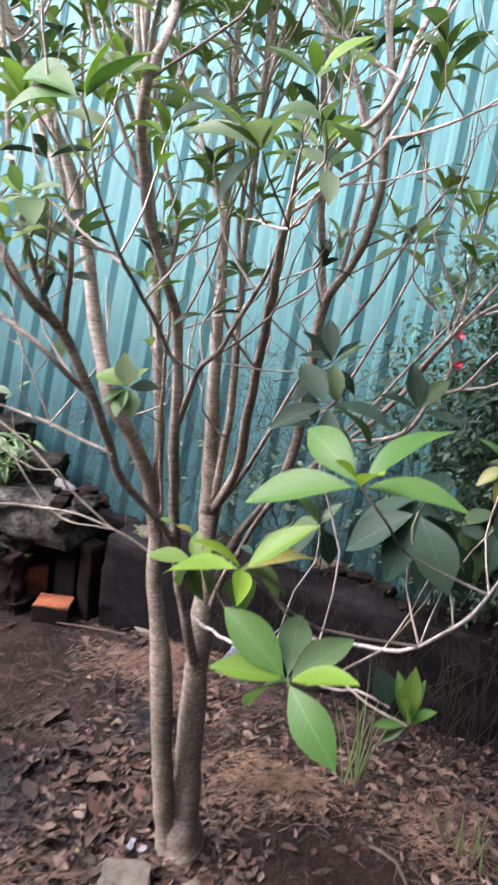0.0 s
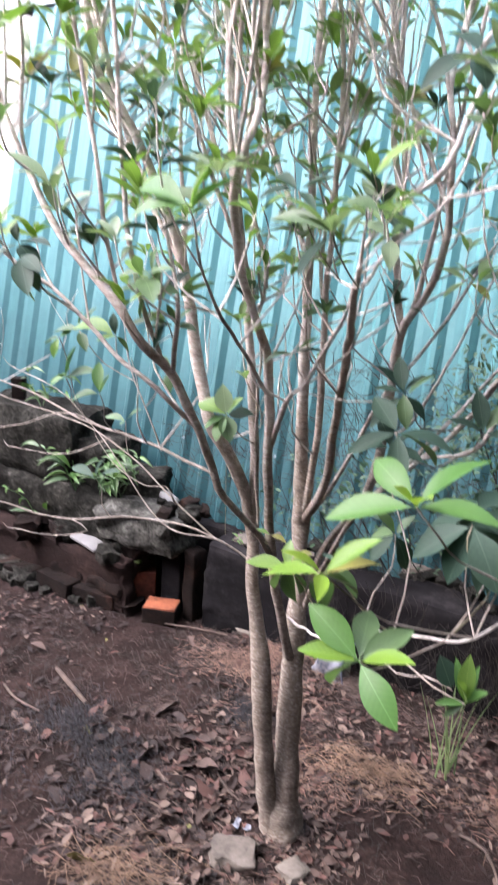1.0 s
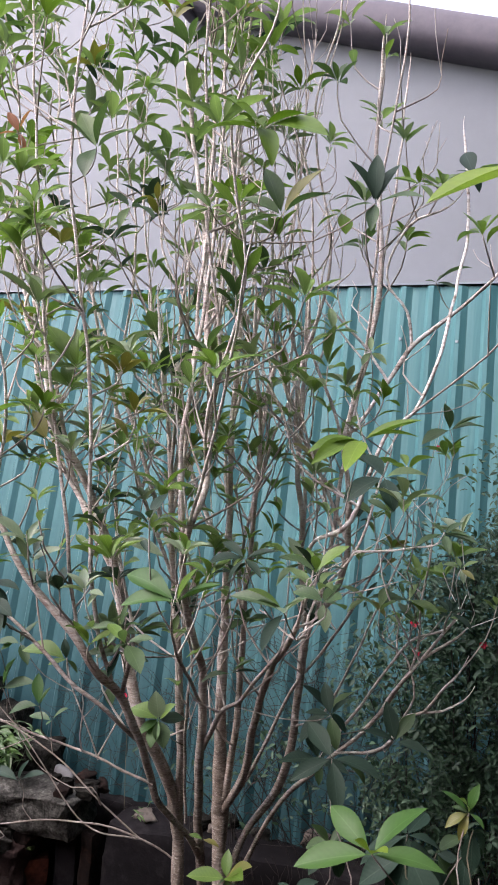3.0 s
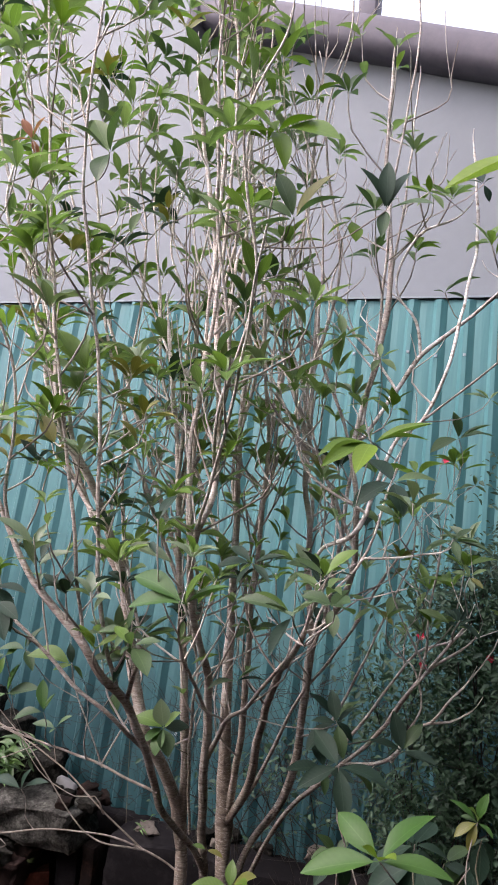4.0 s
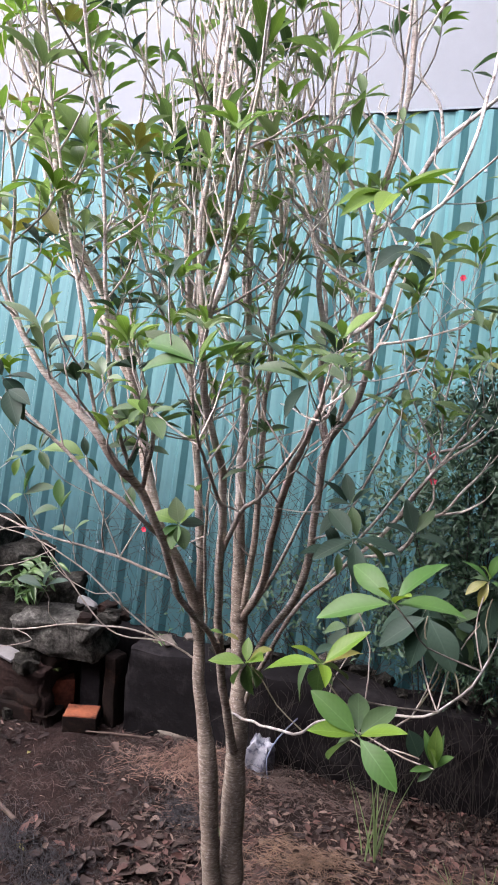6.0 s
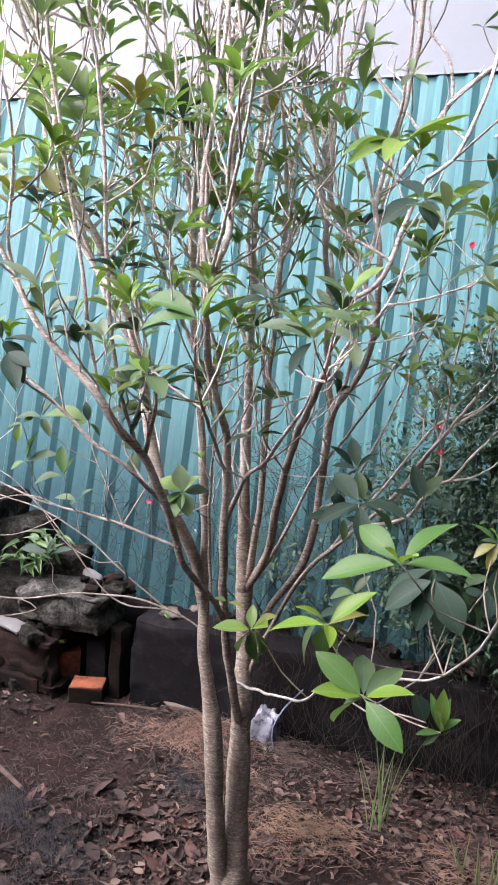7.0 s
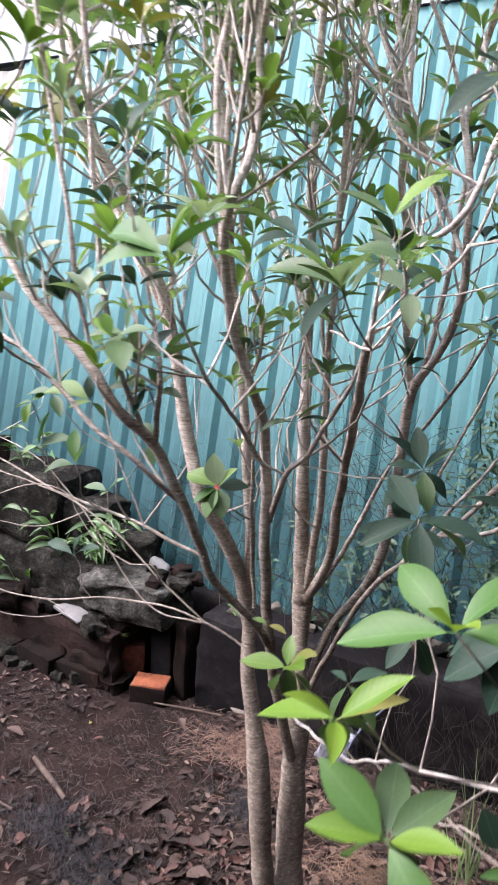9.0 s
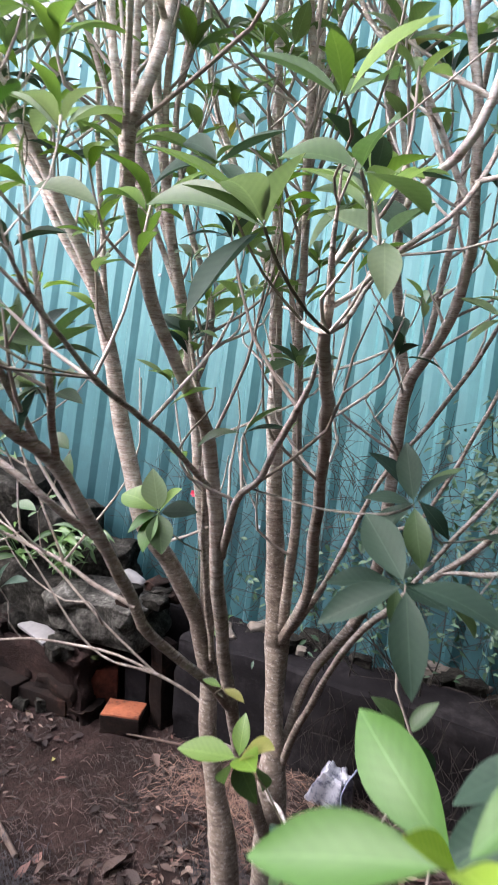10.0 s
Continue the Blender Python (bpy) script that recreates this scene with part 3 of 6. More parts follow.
rock((-1.86, 2.005, 0.204), (0.17, 0.08, 0.016), MOSS, 3.3, "moss_patch", "green moss patch on the stained ledge", "moss", 5, "", 5, 0.2)
rng = random.Random(21)


def brick(at, turn, mat, label, size=(0.21, 0.10, 0.065), tip=0.0):
    bm = box_bm(-size[0] / 2, size[0] / 2, -size[1] / 2, size[1] / 2, 0, size[2], 0.005, 5, 0.0035, at[0] * 9, 26)
    moved(bm, Matrix.Translation(at) @ Matrix.Rotation(radians(turn), 4, "Z") @ Matrix.Rotation(radians(tip), 4, "Y"))
    return tagged(part("brick", bm, mat), label, "brick", "loose bricks")


half = brick((-1.645, 1.985, -0.02), 24, BRICK_OLD, "broken clay brick with an orange top face and dark sides", (0.135, 0.10, 0.078))
part("top_face", moved(box_bm(-0.064, 0.064, -0.047, 0.047, 0.076, 0.084, 0.003, 3, 0.003, 2, 26), Matrix.Translation((-1.645, 1.985, -0.02)) @ Matrix.Rotation(radians(24), 4, "Z")), BRICK, half, "orange top face of the brick")
brick((-1.790, 2.035, 0.0), 40, BRICK_RED, "dark red brick standing on end behind the orange one", (0.11, 0.075, 0.150))
brick((-1.93, 1.93, 0.0), 8, BRICK_OLD, "stained brick half sunk in the soil", (0.20, 0.10, 0.06))
brick((-2.12, 1.90, 0.0), -6, BRICK_OLD, "stained brick half sunk in the soil", (0.20, 0.10, 0.07))
brick((-2.35, 1.88, 0.0), 4, BRICK_OLD, "stained brick half sunk in the soil", (0.20, 0.10, 0.055))
brick((-2.62, 2.12, 0.70), 40, BRICK_OLD, "small reddish brick end on the dark block", (0.06, 0.06, 0.10))
bm = box_bm(-0.20, 0.15, -0.036, 0.036, 0, 0.012, 0.003, 4, 0.003, 3, 12)
moved(bm, Matrix.Translation((-2.075, 1.975, 0.222)) @ Matrix.Rotation(radians(-14), 4, "Z") @ Matrix.Rotation(radians(6), 4, "X"))
tagged(part("white_board", bm, WHITE), "piece of white board lying on the stained ledge", "board")
# broken lumps along the blocks and the ledge
for i in range(46):
    s = rng.uniform(0.03, 0.10)
    xx, yy = rng.uniform(-2.8, -1.55), rng.uniform(1.90, 2.12)
    zz = 0.205 if xx < -1.80 else 0.41
    if zz > 0.4:
        yy += 0.06
    if i % 3 == 0:
        xx, yy, zz = rng.uniform(-2.7, -1.9), rng.uniform(1.80, 1.90), earth(xx, 1.85)
    rock((xx, yy, zz + s * 0.2), (s * rng.uniform(1, 1.7), s, s * 0.8), (CONCRETE, BRICK_OLD, CONCRETE)[i % 3], i * 2.3, "rubble_lump", "small dark lump of broken masonry on the heap", "rubble", rng.uniform(0, 180), "broken lumps on the heap", 2, 0.24)
# pale rubble along the top of the low wall
for i in range(26):
    xx = -1.5 + 1.25 * rng.random() + (0.1 if i % 4 else 0.7)
    s = rng.uniform(0.025, 0.07)
    rock((xx, 2.22 + 0.096 * (xx + 0.5) * 0.9 + rng.uniform(0.0, 0.16), 0.338 + s * 0.2), (s * rng.uniform(1, 1.8), s, s * 0.7), STONE if i % 2 == 0 else CONCRETE, i * 1.3, "rubble_stone", "small pale stone on the low wall", "stone", rng.uniform(0, 180), "stones on the low wall", 2, 0.22)
rock((-1.245, 2.105, 0.012), (0.20, 0.07, 0.05), STONE, 14.0, "flat_stone", "flat grey stone at the foot of the wall", "stone", 6)

# a crumpled plastic sack behind the trunk
bm = box_bm(-0.5, 0.5, -0.5, 0.5, -0.5, 0.5, 0.15, 11, 0.0, 0.0, 1)
for v in bm.verts:
    fold = noise.noise(Vector((v.co.x * 3.0, v.co.y * 3.0, v.co.z * 1.4)) + Vector((4, 1, 7))) + 0.6 * abs(noise.noise(v.co * 7.0))
    v.co *= 1.0 + 0.34 * fold
    v.co.x *= 1.0 - 0.35 * (v.co.z + 0.5)
moved(bm, Matrix.Translation((-0.90, 2.03, 0.07)) @ Matrix.Rotation(radians(12), 4, "Y") @ Matrix.Diagonal((0.105, 0.06, 0.125, 1)))
tagged(part("plastic_sack", bm, PLASTIC), "crumpled white plastic sack lying on the soil", "sack")
bm = tube(bmesh.new(), spline([(-0.85, 2.0, 0.02, 0.003), (-0.855, 1.99, 0.10, 0.003), (-0.83, 2.02, 0.17, 0.003), (-0.79, 2.10, 0.22, 0.0025)]), 6)
tagged(part("cord", bm, BLUE_CORD), "faded blue cord beside the sack", "cord")

# ---------------------------------------------------------------- the tree
tree = thing("tree", (-0.72, 1.33, 0.0), "multi-stemmed young evergreen tree with ringed grey-brown bark", "tree")
LINES = []


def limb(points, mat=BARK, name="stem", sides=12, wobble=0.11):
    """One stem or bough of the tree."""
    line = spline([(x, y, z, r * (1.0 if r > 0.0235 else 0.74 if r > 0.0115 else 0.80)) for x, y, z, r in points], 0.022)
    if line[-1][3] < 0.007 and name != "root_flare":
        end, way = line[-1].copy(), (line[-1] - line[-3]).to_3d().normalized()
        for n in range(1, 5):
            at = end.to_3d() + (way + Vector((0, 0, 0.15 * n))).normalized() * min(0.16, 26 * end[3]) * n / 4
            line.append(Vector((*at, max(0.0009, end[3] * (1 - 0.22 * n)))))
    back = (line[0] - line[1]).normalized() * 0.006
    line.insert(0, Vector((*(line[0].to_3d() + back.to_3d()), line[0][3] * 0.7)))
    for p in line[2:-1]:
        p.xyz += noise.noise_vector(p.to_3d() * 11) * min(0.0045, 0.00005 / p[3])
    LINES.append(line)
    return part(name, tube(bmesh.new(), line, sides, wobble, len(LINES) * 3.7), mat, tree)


limb([(-0.704, 1.345, -0.110, 0.0480), (-0.717, 1.335, -0.030, 0.0340), (-0.727, 1.300, 0.107, 0.0262), (-0.735, 1.270, 0.289, 0.0248), (-0.742, 1.250, 0.474, 0.0245), (-0.767, 1.250, 0.607, 0.0232), (-0.788, 1.250, 0.724, 0.0212), (-0.799, 1.260, 0.824, 0.0202)])
limb([(-0.799, 1.260, 0.824, 0.0202), (-0.799, 1.250, 0.930, 0.0155), (-0.807, 1.240, 1.075, 0.0145), (-0.812, 1.220, 1.217, 0.0135), (-0.819, 1.200, 1.365, 0.0126), (-0.821, 1.170, 1.482, 0.0110), (-0.818, 1.130, 1.628, 0.0089), (-0.822, 1.110, 1.756, 0.0076), (-0.839, 1.100, 1.891, 0.0064), (-0.865, 1.100, 2.025, 0.0053)])
limb([(-0.688, 1.365, -0.110, 0.0520), (-0.690, 1.355, -0.030, 0.0430), (-0.690, 1.340, 0.093, 0.0345), (-0.700, 1.340, 0.260, 0.0315), (-0.705, 1.340, 0.441, 0.0286), (-0.717, 1.360, 0.575, 0.0265), (-0.745, 1.400, 0.697, 0.0233), (-0.765, 1.430, 0.811, 0.0247)])
limb([(-0.705, 1.320, 0.500, 0.0156), (-0.712, 1.270, 0.629, 0.0156), (-0.711, 1.220, 0.755, 0.0149), (-0.708, 1.170, 0.901, 0.0141), (-0.689, 1.120, 1.066, 0.0140), (-0.675, 1.080, 1.203, 0.0134), (-0.663, 1.040, 1.289, 0.0118), (-0.662, 0.980, 1.369, 0.0096), (-0.658, 0.930, 1.449, 0.0093), (-0.651, 0.890, 1.522, 0.0090), (-0.621, 0.845, 1.606, 0.0087), (-0.606, 0.870, 1.686, 0.0083), (-0.624, 0.914, 1.770, 0.0076), (-0.632, 0.900, 1.924, 0.0077), (-0.661, 0.930, 2.030, 0.0074), (-0.705, 0.990, 2.156, 0.0073), (-0.746, 1.020, 2.317, 0.0064), (-0.796, 1.050, 2.480, 0.0055), (-0.832, 1.070, 2.632, 0.0050)])
limb([(-0.765, 1.430, 0.811, 0.0247), (-0.773, 1.420, 0.985, 0.0225), (-0.775, 1.400, 1.141, 0.0198), (-0.770, 1.380, 1.290, 0.0165), (-0.766, 1.360, 1.433, 0.0141), (-0.760, 1.340, 1.570, 0.0118), (-0.763, 1.330, 1.700, 0.0097), (-0.763, 1.320, 1.839, 0.0084), (-0.759, 1.310, 2.025, 0.0085), (-0.765, 1.310, 2.179, 0.0079), (-0.776, 1.320, 2.365, 0.0067), (-0.808, 1.330, 2.585, 0.0063), (-0.821, 1.340, 2.777, 0.0049)])
limb([(-0.752, 1.420, 0.848, 0.0137), (-0.729, 1.400, 0.998, 0.0125), (-0.711, 1.370, 1.155, 0.0114), (-0.696, 1.330, 1.275, 0.0096), (-0.686, 1.300, 1.388, 0.0088), (-0.669, 1.270, 1.495, 0.0079), (-0.645, 1.220, 1.643, 0.0070), (-0.624, 1.170, 1.800, 0.0056), (-0.629, 1.130, 1.956, 0.0050), (-0.631, 1.100, 2.082, 0.0044)])
limb([(-0.753, 1.420, 0.824, 0.0138), (-0.695, 1.400, 0.935, 0.0140), (-0.662, 1.350, 1.050, 0.0141), (-0.608, 1.250, 1.188, 0.0125), (-0.526, 1.100, 1.312, 0.0100), (-0.411, 0.860, 1.428, 0.0073), (-0.378, 0.800, 1.475, 0.0046)])
limb([(-0.718, 1.370, 0.594, 0.0101), (-0.720, 1.420, 0.671, 0.0117), (-0.695, 1.460, 0.777, 0.0124), (-0.645, 1.480, 0.854, 0.0154), (-0.613, 1.490, 0.937, 0.0159), (-0.598, 1.490, 1.048, 0.0149), (-0.594, 1.490, 1.155, 0.0148), (-0.585, 1.480, 1.253, 0.0146), (-0.574, 1.475, 1.318, 0.0144)])
limb([(-0.574, 1.475, 1.318, 0.0130), (-0.588, 1.460, 1.391, 0.0107), (-0.589, 1.420, 1.502, 0.0098), (-0.580, 1.380, 1.608, 0.0089), (-0.591, 1.350, 1.707, 0.0082), (-0.579, 1.320, 1.826, 0.0074), (-0.576, 1.300, 1.941, 0.0061), (-0.572, 1.280, 2.061, 0.0054)])
limb([(-0.574, 1.475, 1.318, 0.0115), (-0.511, 1.420, 1.400, 0.0104), (-0.458, 1.350, 1.486, 0.0099), (-0.432, 1.280, 1.585, 0.0089), (-0.433, 1.260, 1.701, 0.0082), (-0.454, 1.270, 1.817, 0.0071), (-0.415, 1.280, 2.022, 0.0072), (-0.399, 1.280, 2.163, 0.0080), (-0.411, 1.280, 2.329, 0.0069), (-0.433, 1.280, 2.484, 0.0057), (-0.432, 1.280, 2.689, 0.0052)])
limb([(-0.548, 1.300, 1.504, 0.0046), (-0.473, 1.170, 1.577, 0.0056), (-0.398, 1.100, 1.612, 0.0062), (-0.363, 1.090, 1.663, 0.0062), (-0.348, 1.100, 1.732, 0.0058), (-0.320, 1.130, 1.823, 0.0050), (-0.284, 1.160, 1.861, 0.0047), (-0.242, 1.180, 1.970, 0.0048), (-0.233, 1.250, 2.091, 0.0044), (-0.237, 1.450, 2.339, 0.0046), (-0.267, 1.500, 2.565, 0.0037)], PALE_BARK, name="bough")
limb([(-0.441, 1.300, 1.830, 0.0046), (-0.395, 1.400, 1.951, 0.0069), (-0.348, 1.430, 2.045, 0.0071), (-0.283, 1.450, 2.111, 0.0064), (-0.238, 1.460, 2.153, 0.0057), (-0.187, 1.480, 2.205, 0.0051)], PALE_BARK, name="bough")
limb([(-0.348, 1.430, 2.045, 0.0049), (-0.365, 1.430, 2.134, 0.0043), (-0.422, 1.420, 2.214, 0.0036), (-0.378, 1.420, 2.336, 0.0044), (-0.303, 1.430, 2.376, 0.0037)], PALE_BARK, name="bough")
limb([(-0.506, 0.950, 1.453, 0.0020), (-0.377, 0.800, 1.446, 0.0024), (-0.378, 0.860, 1.475, 0.0032), (-0.382, 0.950, 1.518, 0.0034), (-0.364, 1.000, 1.544, 0.0030), (-0.348, 1.030, 1.580, 0.0034), (-0.327, 1.050, 1.652, 0.0030), (-0.315, 1.060, 1.717, 0.0031), (-0.303, 1.060, 1.757, 0.0028)], BARK, name="bough")
limb([(-0.348, 1.030, 1.580, 0.0033), (-0.288, 1.000, 1.591, 0.0028), (-0.239, 0.970, 1.599, 0.0023), (-0.193, 0.940, 1.613, 0.0022)], BARK, name="bough")
limb([(-0.711, 1.215, 0.790, 0.0090), (-0.711, 1.125, 0.893, 0.0090), (-0.738, 1.034, 0.985, 0.0098), (-0.747, 1.000, 1.055, 0.0103), (-0.747, 0.940, 1.155, 0.0108), (-0.772, 0.890, 1.255, 0.0110), (-0.793, 0.834, 1.310, 0.0106), (-0.827, 0.810, 1.372, 0.0101), (-0.902, 0.790, 1.441, 0.0090), (-0.953, 0.780, 1.506, 0.0076), (-1.005, 0.770, 1.586, 0.0065), (-1.042, 0.760, 1.672, 0.0053), (-1.077, 0.760, 1.768, 0.0043)], name="bough")
limb([(-0.797, 1.258, 0.800, 0.0180), (-0.812, 1.240, 0.915, 0.0200), (-0.840, 1.205, 1.010, 0.0198), (-0.875, 1.170, 1.091, 0.0193), (-0.920, 1.180, 1.200, 0.0179), (-0.945, 1.180, 1.299, 0.0175), (-0.961, 1.170, 1.392, 0.0162), (-0.975, 1.140, 1.496, 0.0148), (-0.986, 1.110, 1.558, 0.0135), (-0.996, 1.080, 1.623, 0.0122), (-1.014, 1.050, 1.676, 0.0119), (-1.049, 1.020, 1.743, 0.0107), (-1.069, 1.000, 1.795, 0.0098), (-1.077, 0.980, 1.881, 0.0081), (-1.084, 0.970, 1.967, 0.0072), (-1.094, 0.960, 2.072, 0.0057)], name="bough")
limb([(-0.747, 0.955, 1.140, 0.0062), (-0.789, 0.877, 1.221, 0.0058), (-0.870, 0.852, 1.278, 0.0052), (-0.990, 0.840, 1.368, 0.0047), (-1.076, 0.830, 1.409, 0.0042), (-1.210, 0.820, 1.470, 0.0034), (-1.371, 0.800, 1.542, 0.0024)], BARK, name="bough")
limb([(-0.744, 1.000, 1.044, 0.0043), (-0.812, 1.000, 1.054, 0.0041), (-0.894, 1.020, 1.060, 0.0038), (-0.984, 1.030, 1.065, 0.0034), (-1.090, 1.040, 1.067, 0.0032), (-1.200, 1.050, 1.075, 0.0028), (-1.331, 1.060, 1.101, 0.0025), (-1.554, 1.070, 1.117, 0.0019)], DRY_TWIG, name="bough")
limb([(-0.772, 0.895, 1.250, 0.0062), (-0.745, 0.865, 1.300, 0.0056), (-0.717, 0.835, 1.356, 0.0052), (-0.714, 0.830, 1.402, 0.0046), (-0.741, 0.840, 1.464, 0.0040), (-0.778, 0.860, 1.542, 0.0032)], BARK, name="bough")
limb([(-0.803, 1.250, 0.757, 0.0032), (-0.883, 1.220, 0.799, 0.0032), (-0.988, 1.200, 0.814, 0.0029), (-1.149, 1.180, 0.792, 0.0027), (-1.300, 1.160, 0.753, 0.0025), (-1.440, 1.140, 0.744, 0.0022), (-1.68, 1.115, 0.765, 0.0018), (-1.92, 1.090, 0.830, 0.0013)], DRY_TWIG, name="bough")
limb([(-0.883, 1.220, 0.799, 0.0026), (-0.991, 1.200, 0.866, 0.0026), (-1.099, 1.200, 0.935, 0.0026), (-1.209, 1.200, 0.983, 0.0023), (-1.342, 1.200, 1.007, 0.0021), (-1.481, 1.200, 1.016, 0.0020), (-1.70, 1.190, 1.040, 0.0017), (-1.93, 1.180, 1.100, 0.0012)], DRY_TWIG, name="bough")
limb([(-0.715, 1.380, 0.583, 0.0090), (-0.684, 1.360, 0.679, 0.0082), (-0.631, 1.340, 0.792, 0.0073), (-0.567, 1.320, 0.924, 0.0071), (-0.459, 1.300, 1.049, 0.0063), (-0.359, 1.280, 1.157, 0.0055), (-0.300, 1.260, 1.252, 0.0050), (-0.244, 1.240, 1.338, 0.0044), (-0.180, 1.220, 1.430, 0.0035)], BARK, name="bough")
limb([(-0.512, 1.310, 0.988, 0.0041), (-0.464, 1.400, 1.075, 0.0047), (-0.390, 1.500, 1.198, 0.0043), (-0.328, 1.550, 1.301, 0.0043), (-0.255, 1.580, 1.336, 0.0038)], BARK, name="bough")
limb([(-0.685, 1.120, 1.093, 0.0076), (-0.618, 1.050, 1.204, 0.0059), (-0.551, 1.000, 1.262, 0.0050), (-0.504, 0.960, 1.323, 0.0048), (-0.460, 0.920, 1.374, 0.0041)], name="bough")
limb([(-0.749, 1.440, 0.827, 0.0074), (-0.686, 1.460, 0.946, 0.0066), (-0.637, 1.470, 1.076, 0.0059), (-0.596, 1.480, 1.171, 0.0047), (-0.542, 1.500, 1.250, 0.0046), (-0.467, 1.500, 1.374, 0.0046), (-0.421, 1.500, 1.475, 0.0040), (-0.365, 1.500, 1.574, 0.0034)], BARK, name="bough")
limb([(-0.753, 1.200, 0.882, 0.0048), (-0.758, 1.180, 1.040, 0.0047), (-0.755, 1.160, 1.179, 0.0045), (-0.737, 1.140, 1.263, 0.0038), (-0.756, 1.130, 1.363, 0.0038)], BARK, name="bough")
limb([(-0.726, 1.330, 0.598, 0.0045), (-0.564, 1.150, 0.689, 0.0039), (-0.433, 1.000, 0.777, 0.0037), (-0.364, 0.880, 0.876, 0.0031), (-0.285, 0.770, 0.962, 0.0026), (-0.203, 0.720, 1.010, 0.0026), (-0.141, 0.700, 1.033, 0.0026), (-0.106, 0.690, 1.062, 0.0023), (-0.074, 0.680, 1.104, 0.0023), (-0.056, 0.680, 1.158, 0.0017)], GREY_BARK, name="bough")
limb([(-0.698, 1.352, -0.120, 0.095), (-0.698, 1.352, -0.045, 0.076), (-0.698, 1.350, -0.005, 0.060), (-0.700, 1.345, 0.045, 0.047), (-0.704, 1.338, 0.110, 0.030)], name="root_flare", sides=18, wobble=0.22)
# a shoot that rises beside the path and bends back over it
limb([(0.008, 0.680, 1.130, 0.0030), (0.110, 0.620, 1.260, 0.0032), (0.160, 0.420, 1.560, 0.0038), (0.110, 0.160, 1.840, 0.0030), (0.014, 0.058, 1.924, 0.0022)], PALE_BARK, name="bough")

limb([(-0.358, 1.270, 1.159, 0.0060), (-0.309, 1.270, 1.230, 0.0056), (-0.274, 1.270, 1.295, 0.0050), (-0.238, 1.270, 1.341, 0.0044), (-0.181, 1.270, 1.388, 0.0036)], BARK, name="bough")
limb([(-0.427, 1.294, 1.082, 0.0034), (-0.311, 1.250, 1.133, 0.0055), (-0.279, 1.250, 1.191, 0.0052), (-0.260, 1.250, 1.214, 0.0048), (-0.229, 1.250, 1.227, 0.0040), (-0.200, 1.250, 1.271, 0.0034), (-0.168, 1.250, 1.311, 0.0028)], BARK, name="bough")
limb([(-0.229, 1.250, 1.227, 0.0034), (-0.191, 1.250, 1.237, 0.0030), (-0.156, 1.250, 1.262, 0.0024)], BARK, name="bough")
limb([(-0.266, 1.260, 1.306, 0.0036), (-0.255, 1.260, 1.373, 0.0033), (-0.254, 1.260, 1.456, 0.0029), (-0.243, 1.260, 1.549, 0.0025), (-0.235, 1.260, 1.629, 0.0020)], BARK, name="bough")
limb([(-0.279, 1.250, 1.191, 0.0030), (-0.251, 1.250, 1.254, 0.0027), (-0.265, 1.250, 1.313, 0.0025), (-0.282, 1.250, 1.344, 0.0022), (-0.307, 1.250, 1.356, 0.0018)], BARK, name="bough")
limb([(-0.597, 1.490, 1.051, 0.0034), (-0.498, 1.400, 1.126, 0.0040), (-0.429, 1.400, 1.275, 0.0036), (-0.378, 1.400, 1.414, 0.0032), (-0.329, 1.400, 1.547, 0.0026), (-0.324, 1.400, 1.634, 0.0020)], BARK, name="bough")
limb([(-0.879, 1.220, 0.798, 0.0029), (-1.030, 1.240, 0.777, 0.0024), (-1.123, 1.240, 0.827, 0.0023), (-1.239, 1.240, 0.939, 0.0022), (-1.327, 1.240, 1.002, 0.0020), (-1.438, 1.240, 1.064, 0.0017), (-1.626, 1.240, 1.102, 0.0014)], DRY_TWIG, name="bough")
limb([(-0.894, 1.020, 1.060, 0.0026), (-0.937, 1.020, 1.141, 0.0023), (-0.981, 1.020, 1.216, 0.0020), (-1.001, 1.020, 1.307, 0.0015)], BARK, name="bough")
limb([(-1.090, 1.040, 1.067, 0.0021), (-1.157, 1.040, 1.080, 0.0019), (-1.260, 1.040, 1.056, 0.0017), (-1.367, 1.040, 1.013, 0.0015), (-1.520, 1.040, 0.975, 0.0012)], DRY_TWIG, name="bough")
limb([(-1.209, 1.200, 0.983, 0.0021), (-1.320, 1.200, 0.924, 0.0018), (-1.418, 1.200, 0.895, 0.0015), (-1.584, 1.200, 0.884, 0.0012)], DRY_TWIG, name="bough")
limb([(-0.991, 1.200, 0.866, 0.0029), (-1.006, 1.180, 0.906, 0.0017), (-1.065, 1.180, 0.897, 0.0016), (-1.155, 1.180, 0.922, 0.0014), (-1.230, 1.180, 0.984, 0.0010)], DRY_TWIG, name="bough")
limb([(-1.300, 1.160, 0.753, 0.0019), (-1.243, 1.160, 0.737, 0.0017), (-1.358, 1.160, 0.691, 0.0015), (-1.542, 1.160, 0.659, 0.0012)], DRY_TWIG, name="bough")
limb([(-0.675, 1.080, 1.203, 0.0048), (-0.640, 0.930, 1.300, 0.0042), (-0.592, 0.790, 1.375, 0.0035), (-0.556, 0.690, 1.440, 0.0026), (-0.535, 0.640, 1.485, 0.0020)], BARK, name="bough")
limb([(-0.630, 0.850, 1.590, 0.0046), (-0.560, 0.780, 1.740, 0.0040), (-0.500, 0.710, 1.900, 0.0034), (-0.450, 0.640, 2.050, 0.0024), (-0.420, 0.600, 2.140, 0.0018)], BARK, name="bough")
